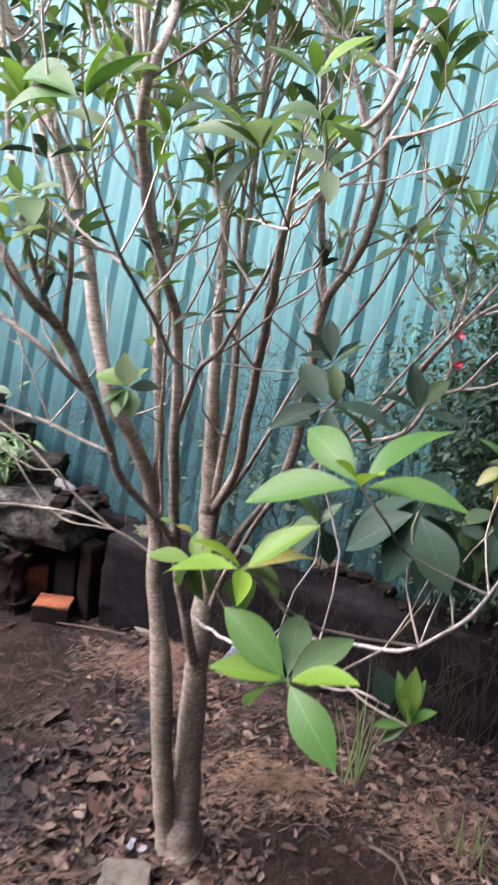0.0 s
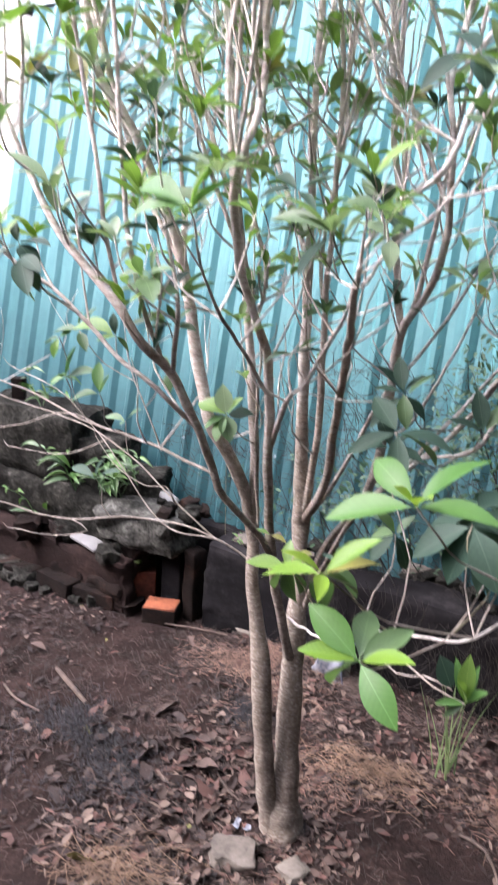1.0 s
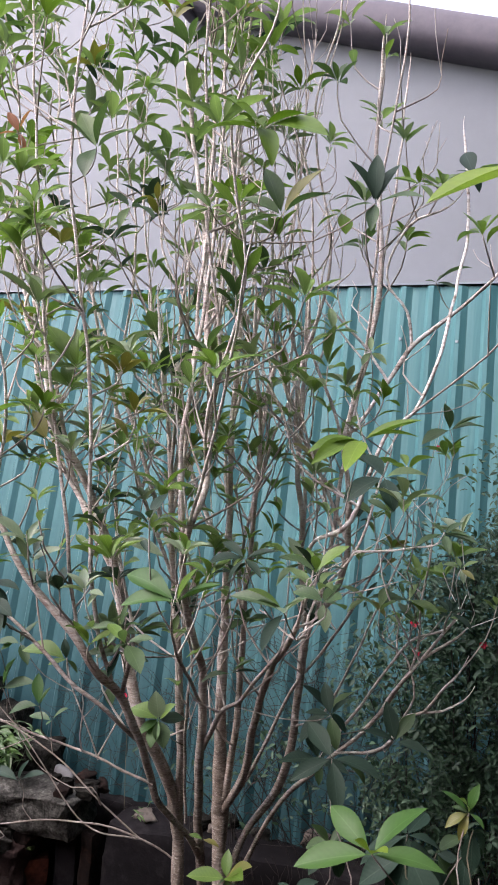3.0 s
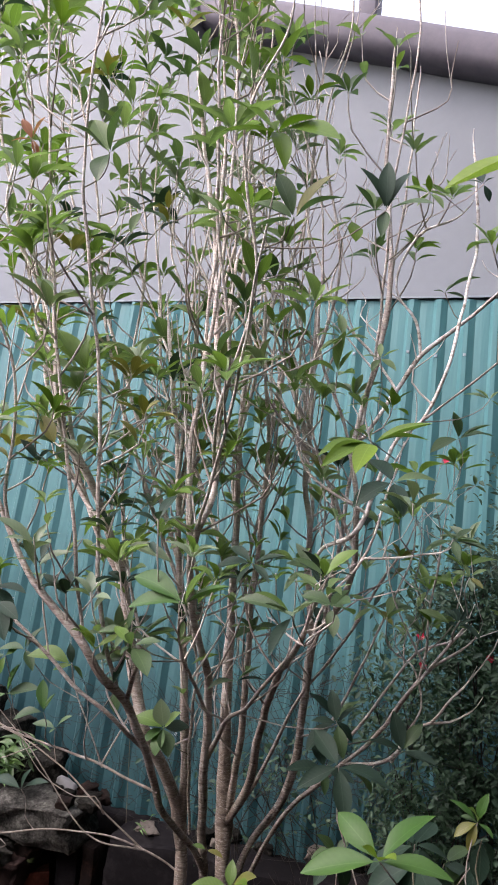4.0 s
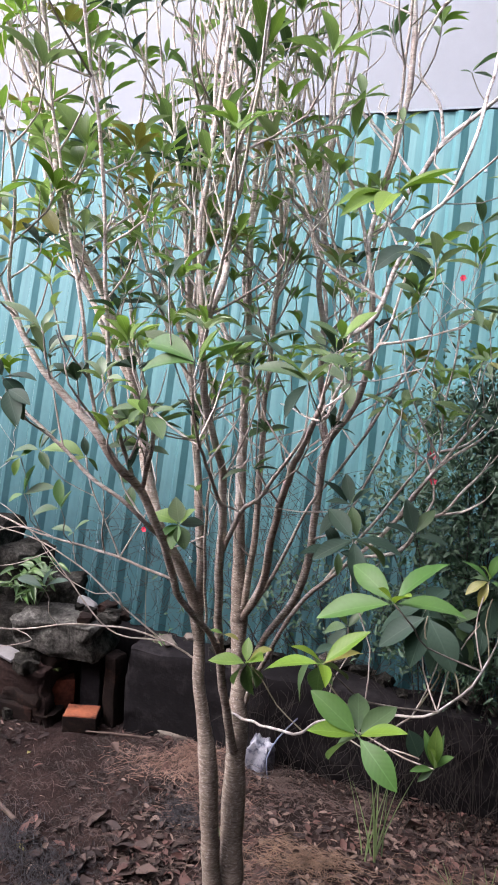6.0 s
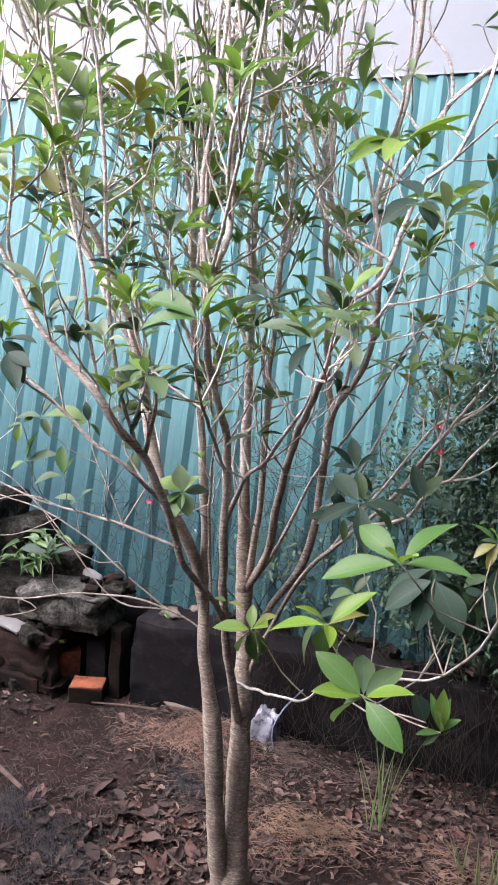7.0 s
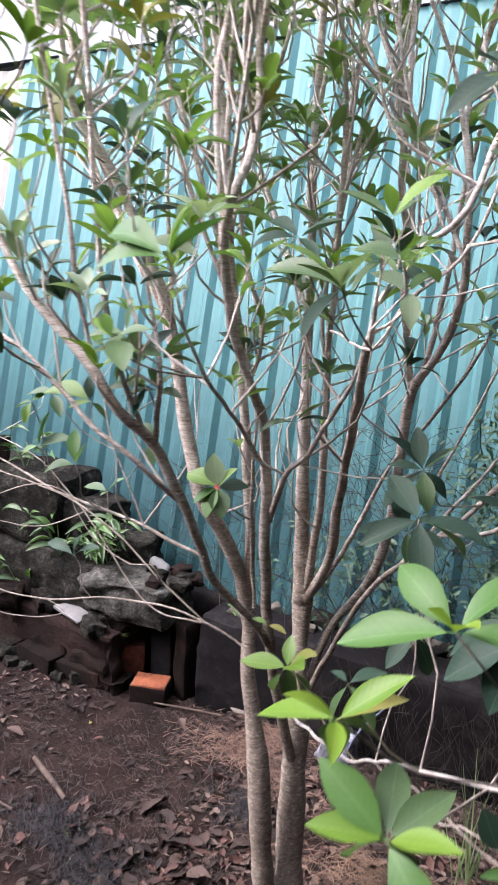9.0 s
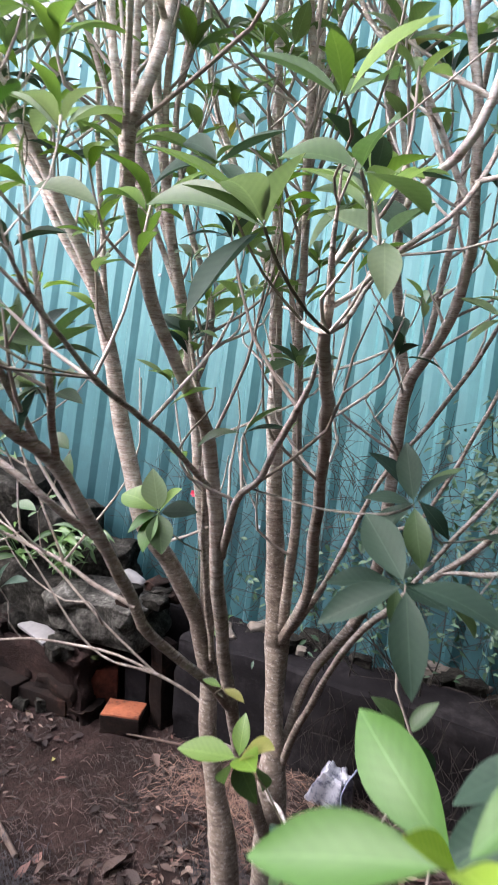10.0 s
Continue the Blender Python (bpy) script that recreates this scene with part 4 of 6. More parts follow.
# slender leaders that run up through the crown
rng = random.Random(12)
starts = [(line, i) for line in LINES for i in range(3, len(line) - 2) if 1.2 < line[i][2] < 2.0 and 0.0045 < line[i][3] < 0.013 and -1.35 < line[i][0] < -0.3]
left = [(line, i) for line, i in starts if line[i][0] < -0.80]
right = [(line, i) for line, i in starts if line[i][0] > -0.62 and line[i][2] > 1.5]
heart = [(line, i) for line, i in starts if -0.86 < line[i][0] < -0.50 and line[i][2] > 1.45]
rooted = []
for k in range(42):
    for _ in range(12):
        line, i = rng.choice((left, starts, left, heart, right, heart)[k % 6])
        q = line[i]
        if all((q.to_3d() - u).length > 0.11 for u in rooted):
            break
    rooted.append(q.to_3d())
    top = rng.uniform(2.25, 3.25)
    lean_x, lean_y = 0.50 * (q[0] + 0.72) + rng.gauss(-0.03, 0.22), rng.gauss(0.0, 0.14)
    lean_x = min(lean_x, rng.uniform(-0.82, -0.30) - q[0])
    r = min(q[3] * 0.85, rng.uniform(0.0045, 0.0085))
    pts = [(*q.to_3d(), r)]
    for s in (0.12, 0.35, 0.6, 0.8, 1.0):
        z = q[2] + (top - q[2]) * s
        pts.append((q[0] + lean_x * s ** 0.7 + rng.gauss(0, 0.020), max(0.62, q[1] + lean_y * s ** 0.7 + rng.gauss(0, 0.018)), z, r * (1 - 0.62 * s)))
    limb(pts, BARK, "leader", 7)


def nearest_wood(p, below=0.03, reach=0.5):
    """The point of a stem from which a twig to p would grow."""
    best = None
    for li, line in enumerate(LINES):
        for i in range(1, len(line) - 1, 2):
            q = line[i]
            dz = p[2] - q[2]
            if dz < below:
                continue
            dist = (Vector(p) - q.to_3d()).length
            cost = dist + 0.8 * max(0.0, 0.10 - dz) + (0.02 if q[3] > 0.012 else 0)
            if best is None or cost < best[0]:
                best = (cost, q.copy(), dist)
    return best


TWIGS = []


def twig(p, r0=0.0022, r1=0.0011, mat=GREEN_TWIG, bend=0.12, seed=0):
    """A thin shoot from the nearest stem to p."""
    rr = random.Random(seed)
    found = nearest_wood(p)
    if not found:
        return None
    q = found[1]
    a, b = q.to_3d(), Vector(p)
    n = found[2]
    flat = Vector((b.x - a.x, b.y - a.y, 0))
    c1 = a.lerp(b, 0.35) + flat * 0.16 + Vector((rr.uniform(-1, 1), rr.uniform(-1, 1), -0.3)) * bend * n
    c2 = a.lerp(b, 0.72) + flat * 0.10 + Vector((rr.uniform(-1, 1), rr.uniform(-1, 1), -0.2)) * bend * n * 0.7
    r0 = min(r0, q[3] * 0.8) * (1 + 0.2 * n)
    line = spline([(*a, r0), (*c1, r0 * 0.9), (*c2, (r0 + r1) / 2), (*b, r1)], 0.05)
    if n > 0.22 or mat == TWIG_BARK:
        mat = TWIG_BARK if p[2] > 1.5 else DRY_TWIG
    part("twig", tube(bmesh.new(), line, 5, 0.05, seed), mat, tree)
    TWIGS.append(line)
    return line


COUNT = collections.Counter()


def whorl(at, width, tips):
    """A cluster of leaves at the end of a shoot; tips: the kind of leaf and the place of its tip."""
    COUNT["whorl"] += 1
    k = COUNT["whorl"]
    rr = random.Random(k)
    twig(at, seed=k, mat=TWIG_BARK if rr.random() < 0.6 else GREEN_TWIG, r0=0.0014)
    for kind, x, y, z in tips:
        COUNT["leaf"] += 1
        tip = Vector(at) + (Vector((x, y, z)) - Vector(at)) * min(1.0, (0.092 if kind in ("dark", "dull", "sage", "mid") else 0.118) / (Vector((x, y, z)) - Vector(at)).length)
        ob = new("leaf", leaf_mesh(kind, rr.randrange(4)))
        ob.parent = tree
        ob.matrix_parent_inverse = Matrix.Translation(-tree.location)
        ob.matrix_basis = leaf_pose(at, tip, width * rr.uniform(0.9, 1.1), (rr.uniform(-0.25, 0.25), -0.45, 1.0), rr.uniform(-0.25, 0.25))


whorl((-0.178, 0.580, 1.236), 0.36, [("bright", -0.283, 0.565, 1.204), ("bright", -0.251, 0.615, 1.275), ("bright", -0.124, 0.630, 1.301), ("bright", -0.084, 0.580, 1.248), ("young", -0.151, 0.540, 1.267), ("young", -0.194, 0.555, 1.263)])
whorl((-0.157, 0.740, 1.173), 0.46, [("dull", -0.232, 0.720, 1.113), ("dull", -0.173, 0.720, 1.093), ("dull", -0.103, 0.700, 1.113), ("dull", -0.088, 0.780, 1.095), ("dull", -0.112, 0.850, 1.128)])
whorl((-0.251, 0.518, 1.156), 0.33, [("lime", -0.343, 0.528, 1.131), ("lime", -0.198, 0.538, 1.209), ("young", -0.277, 0.478, 1.193), ("young", -0.229, 0.468, 1.158), ("dark", -0.273, 0.568, 1.095), ("dark", -0.225, 0.568, 1.124), ("olive", -0.219, 0.608, 1.152)])
whorl((-0.190, 0.500, 1.080), 0.40, [("bright", -0.261, 0.510, 1.122), ("lime", -0.249, 0.470, 1.089), ("lime", -0.128, 0.490, 1.110), ("bright", -0.128, 0.460, 1.048), ("dark", -0.251, 0.550, 1.007), ("dark", -0.212, 0.570, 1.112), ("dark", -0.157, 0.570, 1.100), ("dark", -0.162, 0.530, 1.013)])
whorl((-0.547, 0.976, 0.912), 0.42, [("fresh", -0.622, 0.950, 0.910), ("fresh", -0.557, 1.000, 0.958), ("olive", -0.489, 0.950, 0.968), ("lime", -0.496, 0.920, 0.962), ("dark", -0.592, 1.000, 0.852), ("dark", -0.534, 1.050, 0.836), ("dark", -0.557, 1.030, 0.812)])
whorl((-0.316, 0.855, 1.241), 0.36, [("dull", -0.377, 0.815, 1.206), ("dull", -0.198, 0.835, 1.243), ("dull", -0.278, 0.795, 1.160), ("dark", -0.248, 0.935, 1.186), ("dull", -0.390, 0.915, 1.282)])
whorl((-0.380, 1.040, 1.259), 0.42, [("dull", -0.426, 1.020, 1.311), ("dull", -0.427, 1.000, 1.202), ("sage", -0.342, 1.060, 1.301), ("dull", -0.340, 1.040, 1.226)])
whorl((-0.111, 0.656, 0.978), 0.30, [("bright", -0.128, 0.656, 1.031), ("fresh", -0.113, 0.646, 1.044), ("bright", -0.105, 0.666, 1.028), ("bright", -0.089, 0.646, 1.012), ("bright", -0.142, 0.636, 0.978), ("dark", -0.130, 0.636, 0.965), ("fresh", -0.113, 0.626, 1.025), ("dark", -0.107, 0.676, 1.002)])
whorl((-0.138, 0.690, 0.969), 0.66, [("dull", -0.159, 0.690, 1.010)])
whorl((-0.255, 0.670, 1.787), 0.26, [("lime", -0.323, 0.620, 1.776), ("lime", -0.308, 0.600, 1.759), ("pale", -0.256, 0.660, 1.810), ("lime", -0.171, 0.680, 1.824), ("lime", -0.174, 0.660, 1.810), ("young", -0.242, 0.550, 1.753)])
whorl((-0.246, 0.790, 1.733), 0.40, [("dull", -0.303, 0.750, 1.696), ("dull", -0.189, 0.780, 1.722), ("dull", -0.307, 0.850, 1.771), ("dull", -0.215, 0.740, 1.685), ("mid", -0.185, 0.850, 1.751)])
whorl((0.004, 0.055, 1.946), 0.50, [("young", -0.057, 0.030, 1.919), ("young", -0.014, 0.050, 2.016), ("lime", -0.033, 0.085, 1.960), ("young", 0.032, 0.060, 2.008), ("young", 0.022, 0.020, 1.904)])
whorl((-0.314, 0.680, 1.582), 0.40, [("fresh", -0.312, 0.660, 1.613), ("fresh", -0.276, 0.700, 1.631), ("sage", -0.361, 0.660, 1.606), ("sage", -0.312, 0.740, 1.609)])
whorl((-0.291, 0.660, 1.542), 0.46, [("dark", -0.259, 0.620, 1.564), ("dark", -0.342, 0.660, 1.558), ("sage", -0.274, 0.720, 1.529)])
whorl((-0.361, 0.680, 1.514), 0.30, [("dark", -0.391, 0.640, 1.538), ("pale", -0.333, 0.600, 1.542), ("pale", -0.314, 0.640, 1.550), ("dull", -0.372, 0.620, 1.463), ("fresh", -0.393, 0.620, 1.560), ("dark", -0.474, 0.670, 1.548)])
whorl((-0.337, 0.800, 1.514), 0.45, [("pale", -0.316, 0.760, 1.481), ("sage", -0.321, 0.850, 1.544), ("pale", -0.395, 0.820, 1.535)])
whorl((-0.481, 0.549, 1.532), 0.31, [("lime", -0.451, 0.549, 1.586), ("bright", -0.408, 0.539, 1.570), ("bright", -0.573, 0.539, 1.528), ("bright", -0.600, 0.579, 1.573)])
whorl((-0.590, 0.597, 1.444), 0.36, [("dark", -0.583, 0.570, 1.477), ("dark", -0.595, 0.570, 1.440), ("sage", -0.545, 0.600, 1.464), ("dark", -0.531, 0.550, 1.428), ("fresh", -0.640, 0.620, 1.470)])
whorl((-0.852, 0.900, 1.711), 0.55, [("dark", -0.862, 0.880, 1.752), ("dark", -0.811, 0.900, 1.748)])
whorl((-0.791, 0.700, 2.285), 0.42, [("dark", -0.848, 0.660, 2.337), ("dark", -0.759, 0.680, 2.361), ("dark", -0.711, 0.680, 2.308), ("dark", -0.778, 0.640, 2.223), ("mid", -0.872, 0.720, 2.406)])
whorl((-0.880, 0.800, 1.859), 0.36, [("fresh", -0.952, 0.780, 1.891), ("fresh", -0.915, 0.820, 1.917), ("fresh", -0.820, 0.780, 1.891), ("mid", -0.783, 0.760, 1.866), ("mid", -0.951, 0.820, 1.871)])
whorl((-0.406, 0.565, 2.227), 0.30, [("lime", -0.510, 0.565, 2.312), ("lime", -0.482, 0.530, 2.225), ("lime", -0.335, 0.540, 2.235), ("lime", -0.279, 0.520, 2.202), ("pale", -0.390, 0.500, 2.214), ("lime", -0.361, 0.500, 2.159)])
whorl((-0.383, 0.604, 2.110), 0.30, [("dark", -0.438, 0.580, 2.094), ("dark", -0.307, 0.580, 2.142), ("dark", -0.474, 0.630, 2.155), ("olive", -0.335, 0.630, 2.191), ("dark", -0.430, 0.620, 2.213)])
whorl((-0.557, 0.710, 2.165), 0.34, [("mid", -0.603, 0.700, 2.205), ("mid", -0.560, 0.680, 2.184), ("mid", -0.617, 0.680, 2.156), ("mid", -0.516, 0.700, 2.166), ("mid", -0.512, 0.740, 2.148), ("mid", -0.630, 0.740, 2.152)])
whorl((-0.317, 0.880, 2.215), 0.32, [("dull", -0.364, 0.860, 2.299), ("dull", -0.321, 0.880, 2.319), ("dull", -0.280, 0.900, 2.314), ("dark", -0.365, 0.840, 2.199), ("dark", -0.232, 0.860, 2.227), ("dark", -0.312, 0.840, 2.157)])
whorl((-0.426, 1.030, 2.252), 0.50, [("lime", -0.442, 1.000, 2.251), ("lime", -0.402, 1.000, 2.205), ("lime", -0.476, 1.020, 2.229)])
whorl((-0.287, 1.100, 2.325), 0.34, [("lime", -0.289, 1.080, 2.356), ("lime", -0.345, 1.100, 2.343), ("mid", -0.235, 1.100, 2.315), ("mid", -0.253, 1.080, 2.287), ("lime", -0.313, 1.100, 2.302)])
whorl((-0.197, 1.200, 2.375), 0.40, [("dull", -0.235, 1.200, 2.390), ("dull", -0.179, 1.200, 2.391), ("dull", -0.180, 1.200, 2.339), ("dull", -0.229, 1.250, 2.452)])
whorl((-0.729, 0.730, 2.184), 0.36, [("dark", -0.773, 0.720, 2.212), ("dark", -0.694, 0.730, 2.200), ("dark", -0.658, 0.700, 2.162), ("mid", -0.735, 0.700, 2.142)])
whorl((-0.943, 0.724, 2.158), 0.34, [("mid", -1.009, 0.700, 2.201), ("mid", -0.958, 0.720, 2.210), ("mid", -0.875, 0.720, 2.197), ("mid", -0.986, 0.680, 2.150), ("mid", -0.847, 0.680, 2.152), ("mid", -1.002, 0.740, 2.194)])
whorl((-1.058, 0.800, 2.380), 0.36, [("red", -1.083, 0.790, 2.424), ("red", -1.035, 0.800, 2.428), ("red", -1.098, 0.780, 2.375), ("red", -1.040, 0.800, 2.344)])
whorl((-0.325, 0.953, 1.960), 0.32, [("mid", -0.353, 0.930, 1.965), ("mid", -0.292, 0.950, 1.980), ("mid", -0.332, 0.920, 1.933), ("mid", -0.288, 0.930, 1.935), ("mid", -0.332, 0.970, 1.994)])
whorl((-0.384, 0.900, 1.989), 0.30, [("mid", -0.438, 0.900, 2.000), ("mid", -0.418, 0.900, 2.020), ("mid", -0.349, 0.900, 2.011), ("mid", -0.332, 0.880, 1.987), ("mid", -0.400, 0.920, 2.040), ("mid", -0.422, 0.880, 1.960)])
whorl((-0.154, 0.858, 1.646), 0.30, [("sage", -0.199, 0.840, 1.625), ("sage", -0.179, 0.860, 1.664), ("sage", -0.108, 0.840, 1.648), ("sage", -0.095, 0.850, 1.636), ("sage", -0.138, 0.820, 1.619), ("sage", -0.128, 0.880, 1.669)])
whorl((-0.164, 1.300, 1.931), 0.34, [("mid", -0.222, 1.300, 1.947), ("mid", -0.197, 1.300, 1.954), ("mid", -0.146, 1.300, 1.950), ("mid", -0.130, 1.300, 1.908)])
whorl((-0.216, 1.250, 1.838), 0.40, [("dark", -0.229, 1.250, 1.897), ("dark", -0.152, 1.250, 1.877), ("dark", -0.266, 1.200, 1.813), ("dark", -0.150, 1.300, 1.864)])
whorl((-0.314, 1.500, 2.220), 0.36, [("dark", -0.286, 1.500, 2.247), ("dark", -0.342, 1.500, 2.227), ("dark", -0.258, 1.500, 2.205), ("dark", -0.212, 1.500, 2.286)])
whorl((-0.486, 0.805, 1.570), 0.30, [("dull", -0.560, 0.800, 1.562), ("dull", -0.539, 0.820, 1.599), ("dull", -0.423, 0.800, 1.592), ("dull", -0.442, 0.780, 1.544), ("dull", -0.509, 0.780, 1.530)])
whorl((-0.425, 0.947, 1.556), 0.34, [("sage", -0.473, 0.920, 1.518), ("sage", -0.387, 0.940, 1.591), ("pale", -0.458, 0.950, 1.604), ("dull", -0.358, 0.900, 1.525), ("sage", -0.470, 0.930, 1.566)])
whorl((-0.751, 0.800, 1.408), 0.32, [("sage", -0.806, 0.780, 1.402), ("sage", -0.690, 0.800, 1.412), ("sage", -0.773, 0.800, 1.436), ("sage", -0.705, 0.780, 1.448), ("sage", -0.791, 0.820, 1.355)])
whorl((-0.755, 0.878, 1.343), 0.30, [("dark", -0.820, 0.860, 1.332), ("dark", -0.694, 0.860, 1.341), ("dark", -0.777, 0.880, 1.379), ("sage", -0.721, 0.880, 1.380)])
whorl((-0.662, 0.700, 1.442), 0.30, [("sage", -0.709, 0.680, 1.438), ("sage", -0.654, 0.700, 1.484), ("sage", -0.620, 0.700, 1.455), ("sage", -0.662, 0.660, 1.420)])
whorl((-0.859, 1.000, 1.237), 0.50, [("dark", -0.848, 0.980, 1.192), ("dark", -0.896, 1.000, 1.257)])
whorl((-1.112, 1.000, 1.280), 0.40, [("dark", -1.105, 1.000, 1.326), ("dark", -1.193, 1.000, 1.271), ("dark", -1.082, 1.020, 1.334), ("dark", -1.070, 0.980, 1.242)])
whorl((-1.117, 0.880, 1.795), 0.36, [("fresh", -1.176, 0.880, 1.806), ("dark", -1.147, 0.880, 1.844), ("fresh", -1.088, 0.880, 1.810), ("fresh", -1.057, 0.870, 1.786), ("fresh", -1.105, 0.860, 1.747)])
whorl((-1.043, 0.950, 1.752), 0.40, [("dark", -1.100, 0.930, 1.771), ("dark", -0.990, 0.930, 1.716), ("olive", -1.089, 0.950, 1.819), ("mid", -0.979, 0.950, 1.763)])
whorl((-0.913, 0.900, 1.561), 0.28, [("fresh", -0.831, 0.880, 1.648), ("fresh", -0.966, 0.900, 1.513), ("fresh", -0.864, 0.880, 1.540)])
whorl((-0.795, 0.880, 1.565), 0.30, [("lime", -0.791, 0.860, 1.616), ("pale", -0.871, 0.860, 1.560), ("pale", -0.673, 0.860, 1.550)])
whorl((-1.007, 0.750, 1.463), 0.36, [("dull", -1.048, 0.720, 1.428), ("dull", -0.919, 0.740, 1.470), ("dull", -0.926, 0.720, 1.428), ("dull", -1.031, 0.760, 1.504)])
whorl((-0.869, 0.800, 1.899), 0.36, [("fresh", -0.955, 0.780, 1.963), ("fresh", -0.947, 0.800, 1.983), ("lime", -0.878, 0.800, 1.964), ("lime", -0.801, 0.800, 1.959), ("fresh", -0.915, 0.780, 1.896)])
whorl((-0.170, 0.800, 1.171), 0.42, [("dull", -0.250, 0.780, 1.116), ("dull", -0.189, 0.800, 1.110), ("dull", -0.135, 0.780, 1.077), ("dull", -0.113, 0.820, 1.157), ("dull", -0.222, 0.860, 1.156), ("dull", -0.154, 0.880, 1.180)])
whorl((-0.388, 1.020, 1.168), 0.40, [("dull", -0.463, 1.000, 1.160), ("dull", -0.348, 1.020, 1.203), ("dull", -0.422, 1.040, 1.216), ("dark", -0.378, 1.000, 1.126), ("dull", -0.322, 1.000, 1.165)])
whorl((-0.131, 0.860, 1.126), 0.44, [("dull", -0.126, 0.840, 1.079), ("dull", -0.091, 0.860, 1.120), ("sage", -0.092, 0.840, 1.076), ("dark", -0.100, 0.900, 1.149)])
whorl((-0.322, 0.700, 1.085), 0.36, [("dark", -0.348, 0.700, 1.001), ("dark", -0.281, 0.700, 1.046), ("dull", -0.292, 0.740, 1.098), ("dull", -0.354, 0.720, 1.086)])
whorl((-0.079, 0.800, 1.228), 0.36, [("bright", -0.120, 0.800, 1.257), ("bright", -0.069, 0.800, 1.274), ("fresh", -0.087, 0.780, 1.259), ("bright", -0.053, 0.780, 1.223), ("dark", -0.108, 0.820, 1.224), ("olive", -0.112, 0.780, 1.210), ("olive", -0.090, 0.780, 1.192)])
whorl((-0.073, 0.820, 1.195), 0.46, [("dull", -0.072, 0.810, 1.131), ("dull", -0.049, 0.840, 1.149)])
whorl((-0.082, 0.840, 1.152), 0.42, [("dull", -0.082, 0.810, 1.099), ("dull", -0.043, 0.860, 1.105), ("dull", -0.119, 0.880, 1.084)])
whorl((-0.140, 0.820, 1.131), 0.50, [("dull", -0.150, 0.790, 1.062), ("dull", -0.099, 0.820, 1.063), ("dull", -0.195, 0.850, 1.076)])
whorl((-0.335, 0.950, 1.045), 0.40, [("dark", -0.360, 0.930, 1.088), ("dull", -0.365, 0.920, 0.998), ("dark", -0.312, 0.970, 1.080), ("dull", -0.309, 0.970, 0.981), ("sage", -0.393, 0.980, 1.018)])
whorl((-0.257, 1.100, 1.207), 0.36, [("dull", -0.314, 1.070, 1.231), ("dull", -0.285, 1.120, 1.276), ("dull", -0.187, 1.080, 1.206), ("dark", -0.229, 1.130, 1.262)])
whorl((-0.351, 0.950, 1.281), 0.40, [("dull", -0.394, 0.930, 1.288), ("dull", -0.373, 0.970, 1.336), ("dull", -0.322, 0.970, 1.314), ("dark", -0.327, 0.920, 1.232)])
whorl((-0.969, 0.720, 1.445), 0.40, [("dull", -0.901, 0.700, 1.430), ("dull", -0.916, 0.690, 1.384), ("dull", -0.940, 0.740, 1.388), ("dark", -0.975, 0.750, 1.363)])
whorl((-1.153, 1.000, 1.171), 0.42, [("bright", -1.124, 1.000, 1.245), ("bright", -1.185, 0.980, 1.155), ("dark", -1.141, 1.020, 1.164), ("dark", -1.057, 1.000, 1.206)])
whorl((-1.151, 0.980, 1.262), 0.42, [("fresh", -1.154, 0.960, 1.221), ("dark", -1.198, 0.980, 1.242), ("bright", -1.136, 1.000, 1.280)])
whorl((-1.031, 0.980, 1.158), 0.40, [("dark", -1.004, 0.980, 1.205), ("dark", -1.101, 0.960, 1.143), ("bright", -1.058, 1.000, 1.223)])
whorl((-0.896, 0.880, 1.306), 0.38, [("dull", -0.906, 0.880, 1.348), ("fresh", -0.928, 0.860, 1.296), ("fresh", -1.020, 0.880, 1.324), ("dark", -0.880, 0.900, 1.276)])
whorl((-0.757, 0.840, 1.385), 0.32, [("dark", -0.832, 0.840, 1.421), ("dark", -0.800, 0.810, 1.407), ("dark", -0.774, 0.840, 1.453), ("dark", -0.815, 0.860, 1.416), ("fresh", -0.753, 0.870, 1.433), ("dull", -0.708, 0.840, 1.445)])
whorl((-0.752, 0.850, 1.352), 0.30, [("dark", -0.825, 0.830, 1.341), ("fresh", -0.795, 0.850, 1.363), ("dark", -0.815, 0.870, 1.322), ("dull", -0.771, 0.840, 1.300), ("dark", -0.824, 0.880, 1.365)])
whorl((-0.711, 0.830, 1.397), 0.34, [("dark", -0.652, 0.830, 1.455), ("dark", -0.662, 0.850, 1.402), ("dark", -0.625, 0.810, 1.432), ("dull", -0.701, 0.850, 1.432)])
whorl((-0.801, 1.120, 1.133), 0.62, [("pale", -0.815, 1.120, 1.197), ("fresh", -0.764, 1.120, 1.178), ("fresh", -0.875, 1.120, 1.156), ("bright", -0.836, 1.090, 1.101), ("dark", -0.762, 1.080, 1.091), ("bright", -0.794, 1.070, 1.091), ("dull", -0.746, 1.140, 1.143)])
whorl((-1.153, 1.200, 1.037), 0.40, [("dark", -1.226, 1.200, 1.039), ("dark", -1.119, 1.210, 1.078), ("sage", -1.156, 1.180, 1.033)])
whorl((-0.622, 1.000, 1.353), 0.30, [("lime", -0.678, 0.980, 1.332)])
whorl((-0.580, 1.000, 1.306), 0.22, [("dark", -0.644, 0.990, 1.289), ("dull", -0.520, 1.010, 1.323), ("dark", -0.533, 1.000, 1.347)])
whorl((-0.660, 1.100, 0.907), 0.38, [("olive", -0.616, 1.090, 0.908), ("fresh", -0.696, 1.100, 0.912)])
whorl((-0.204, 1.490, 1.741), 0.40, [("dark", -0.243, 1.490, 1.735), ("dark", -0.207, 1.490, 1.767), ("dark", -0.177, 1.490, 1.727)])
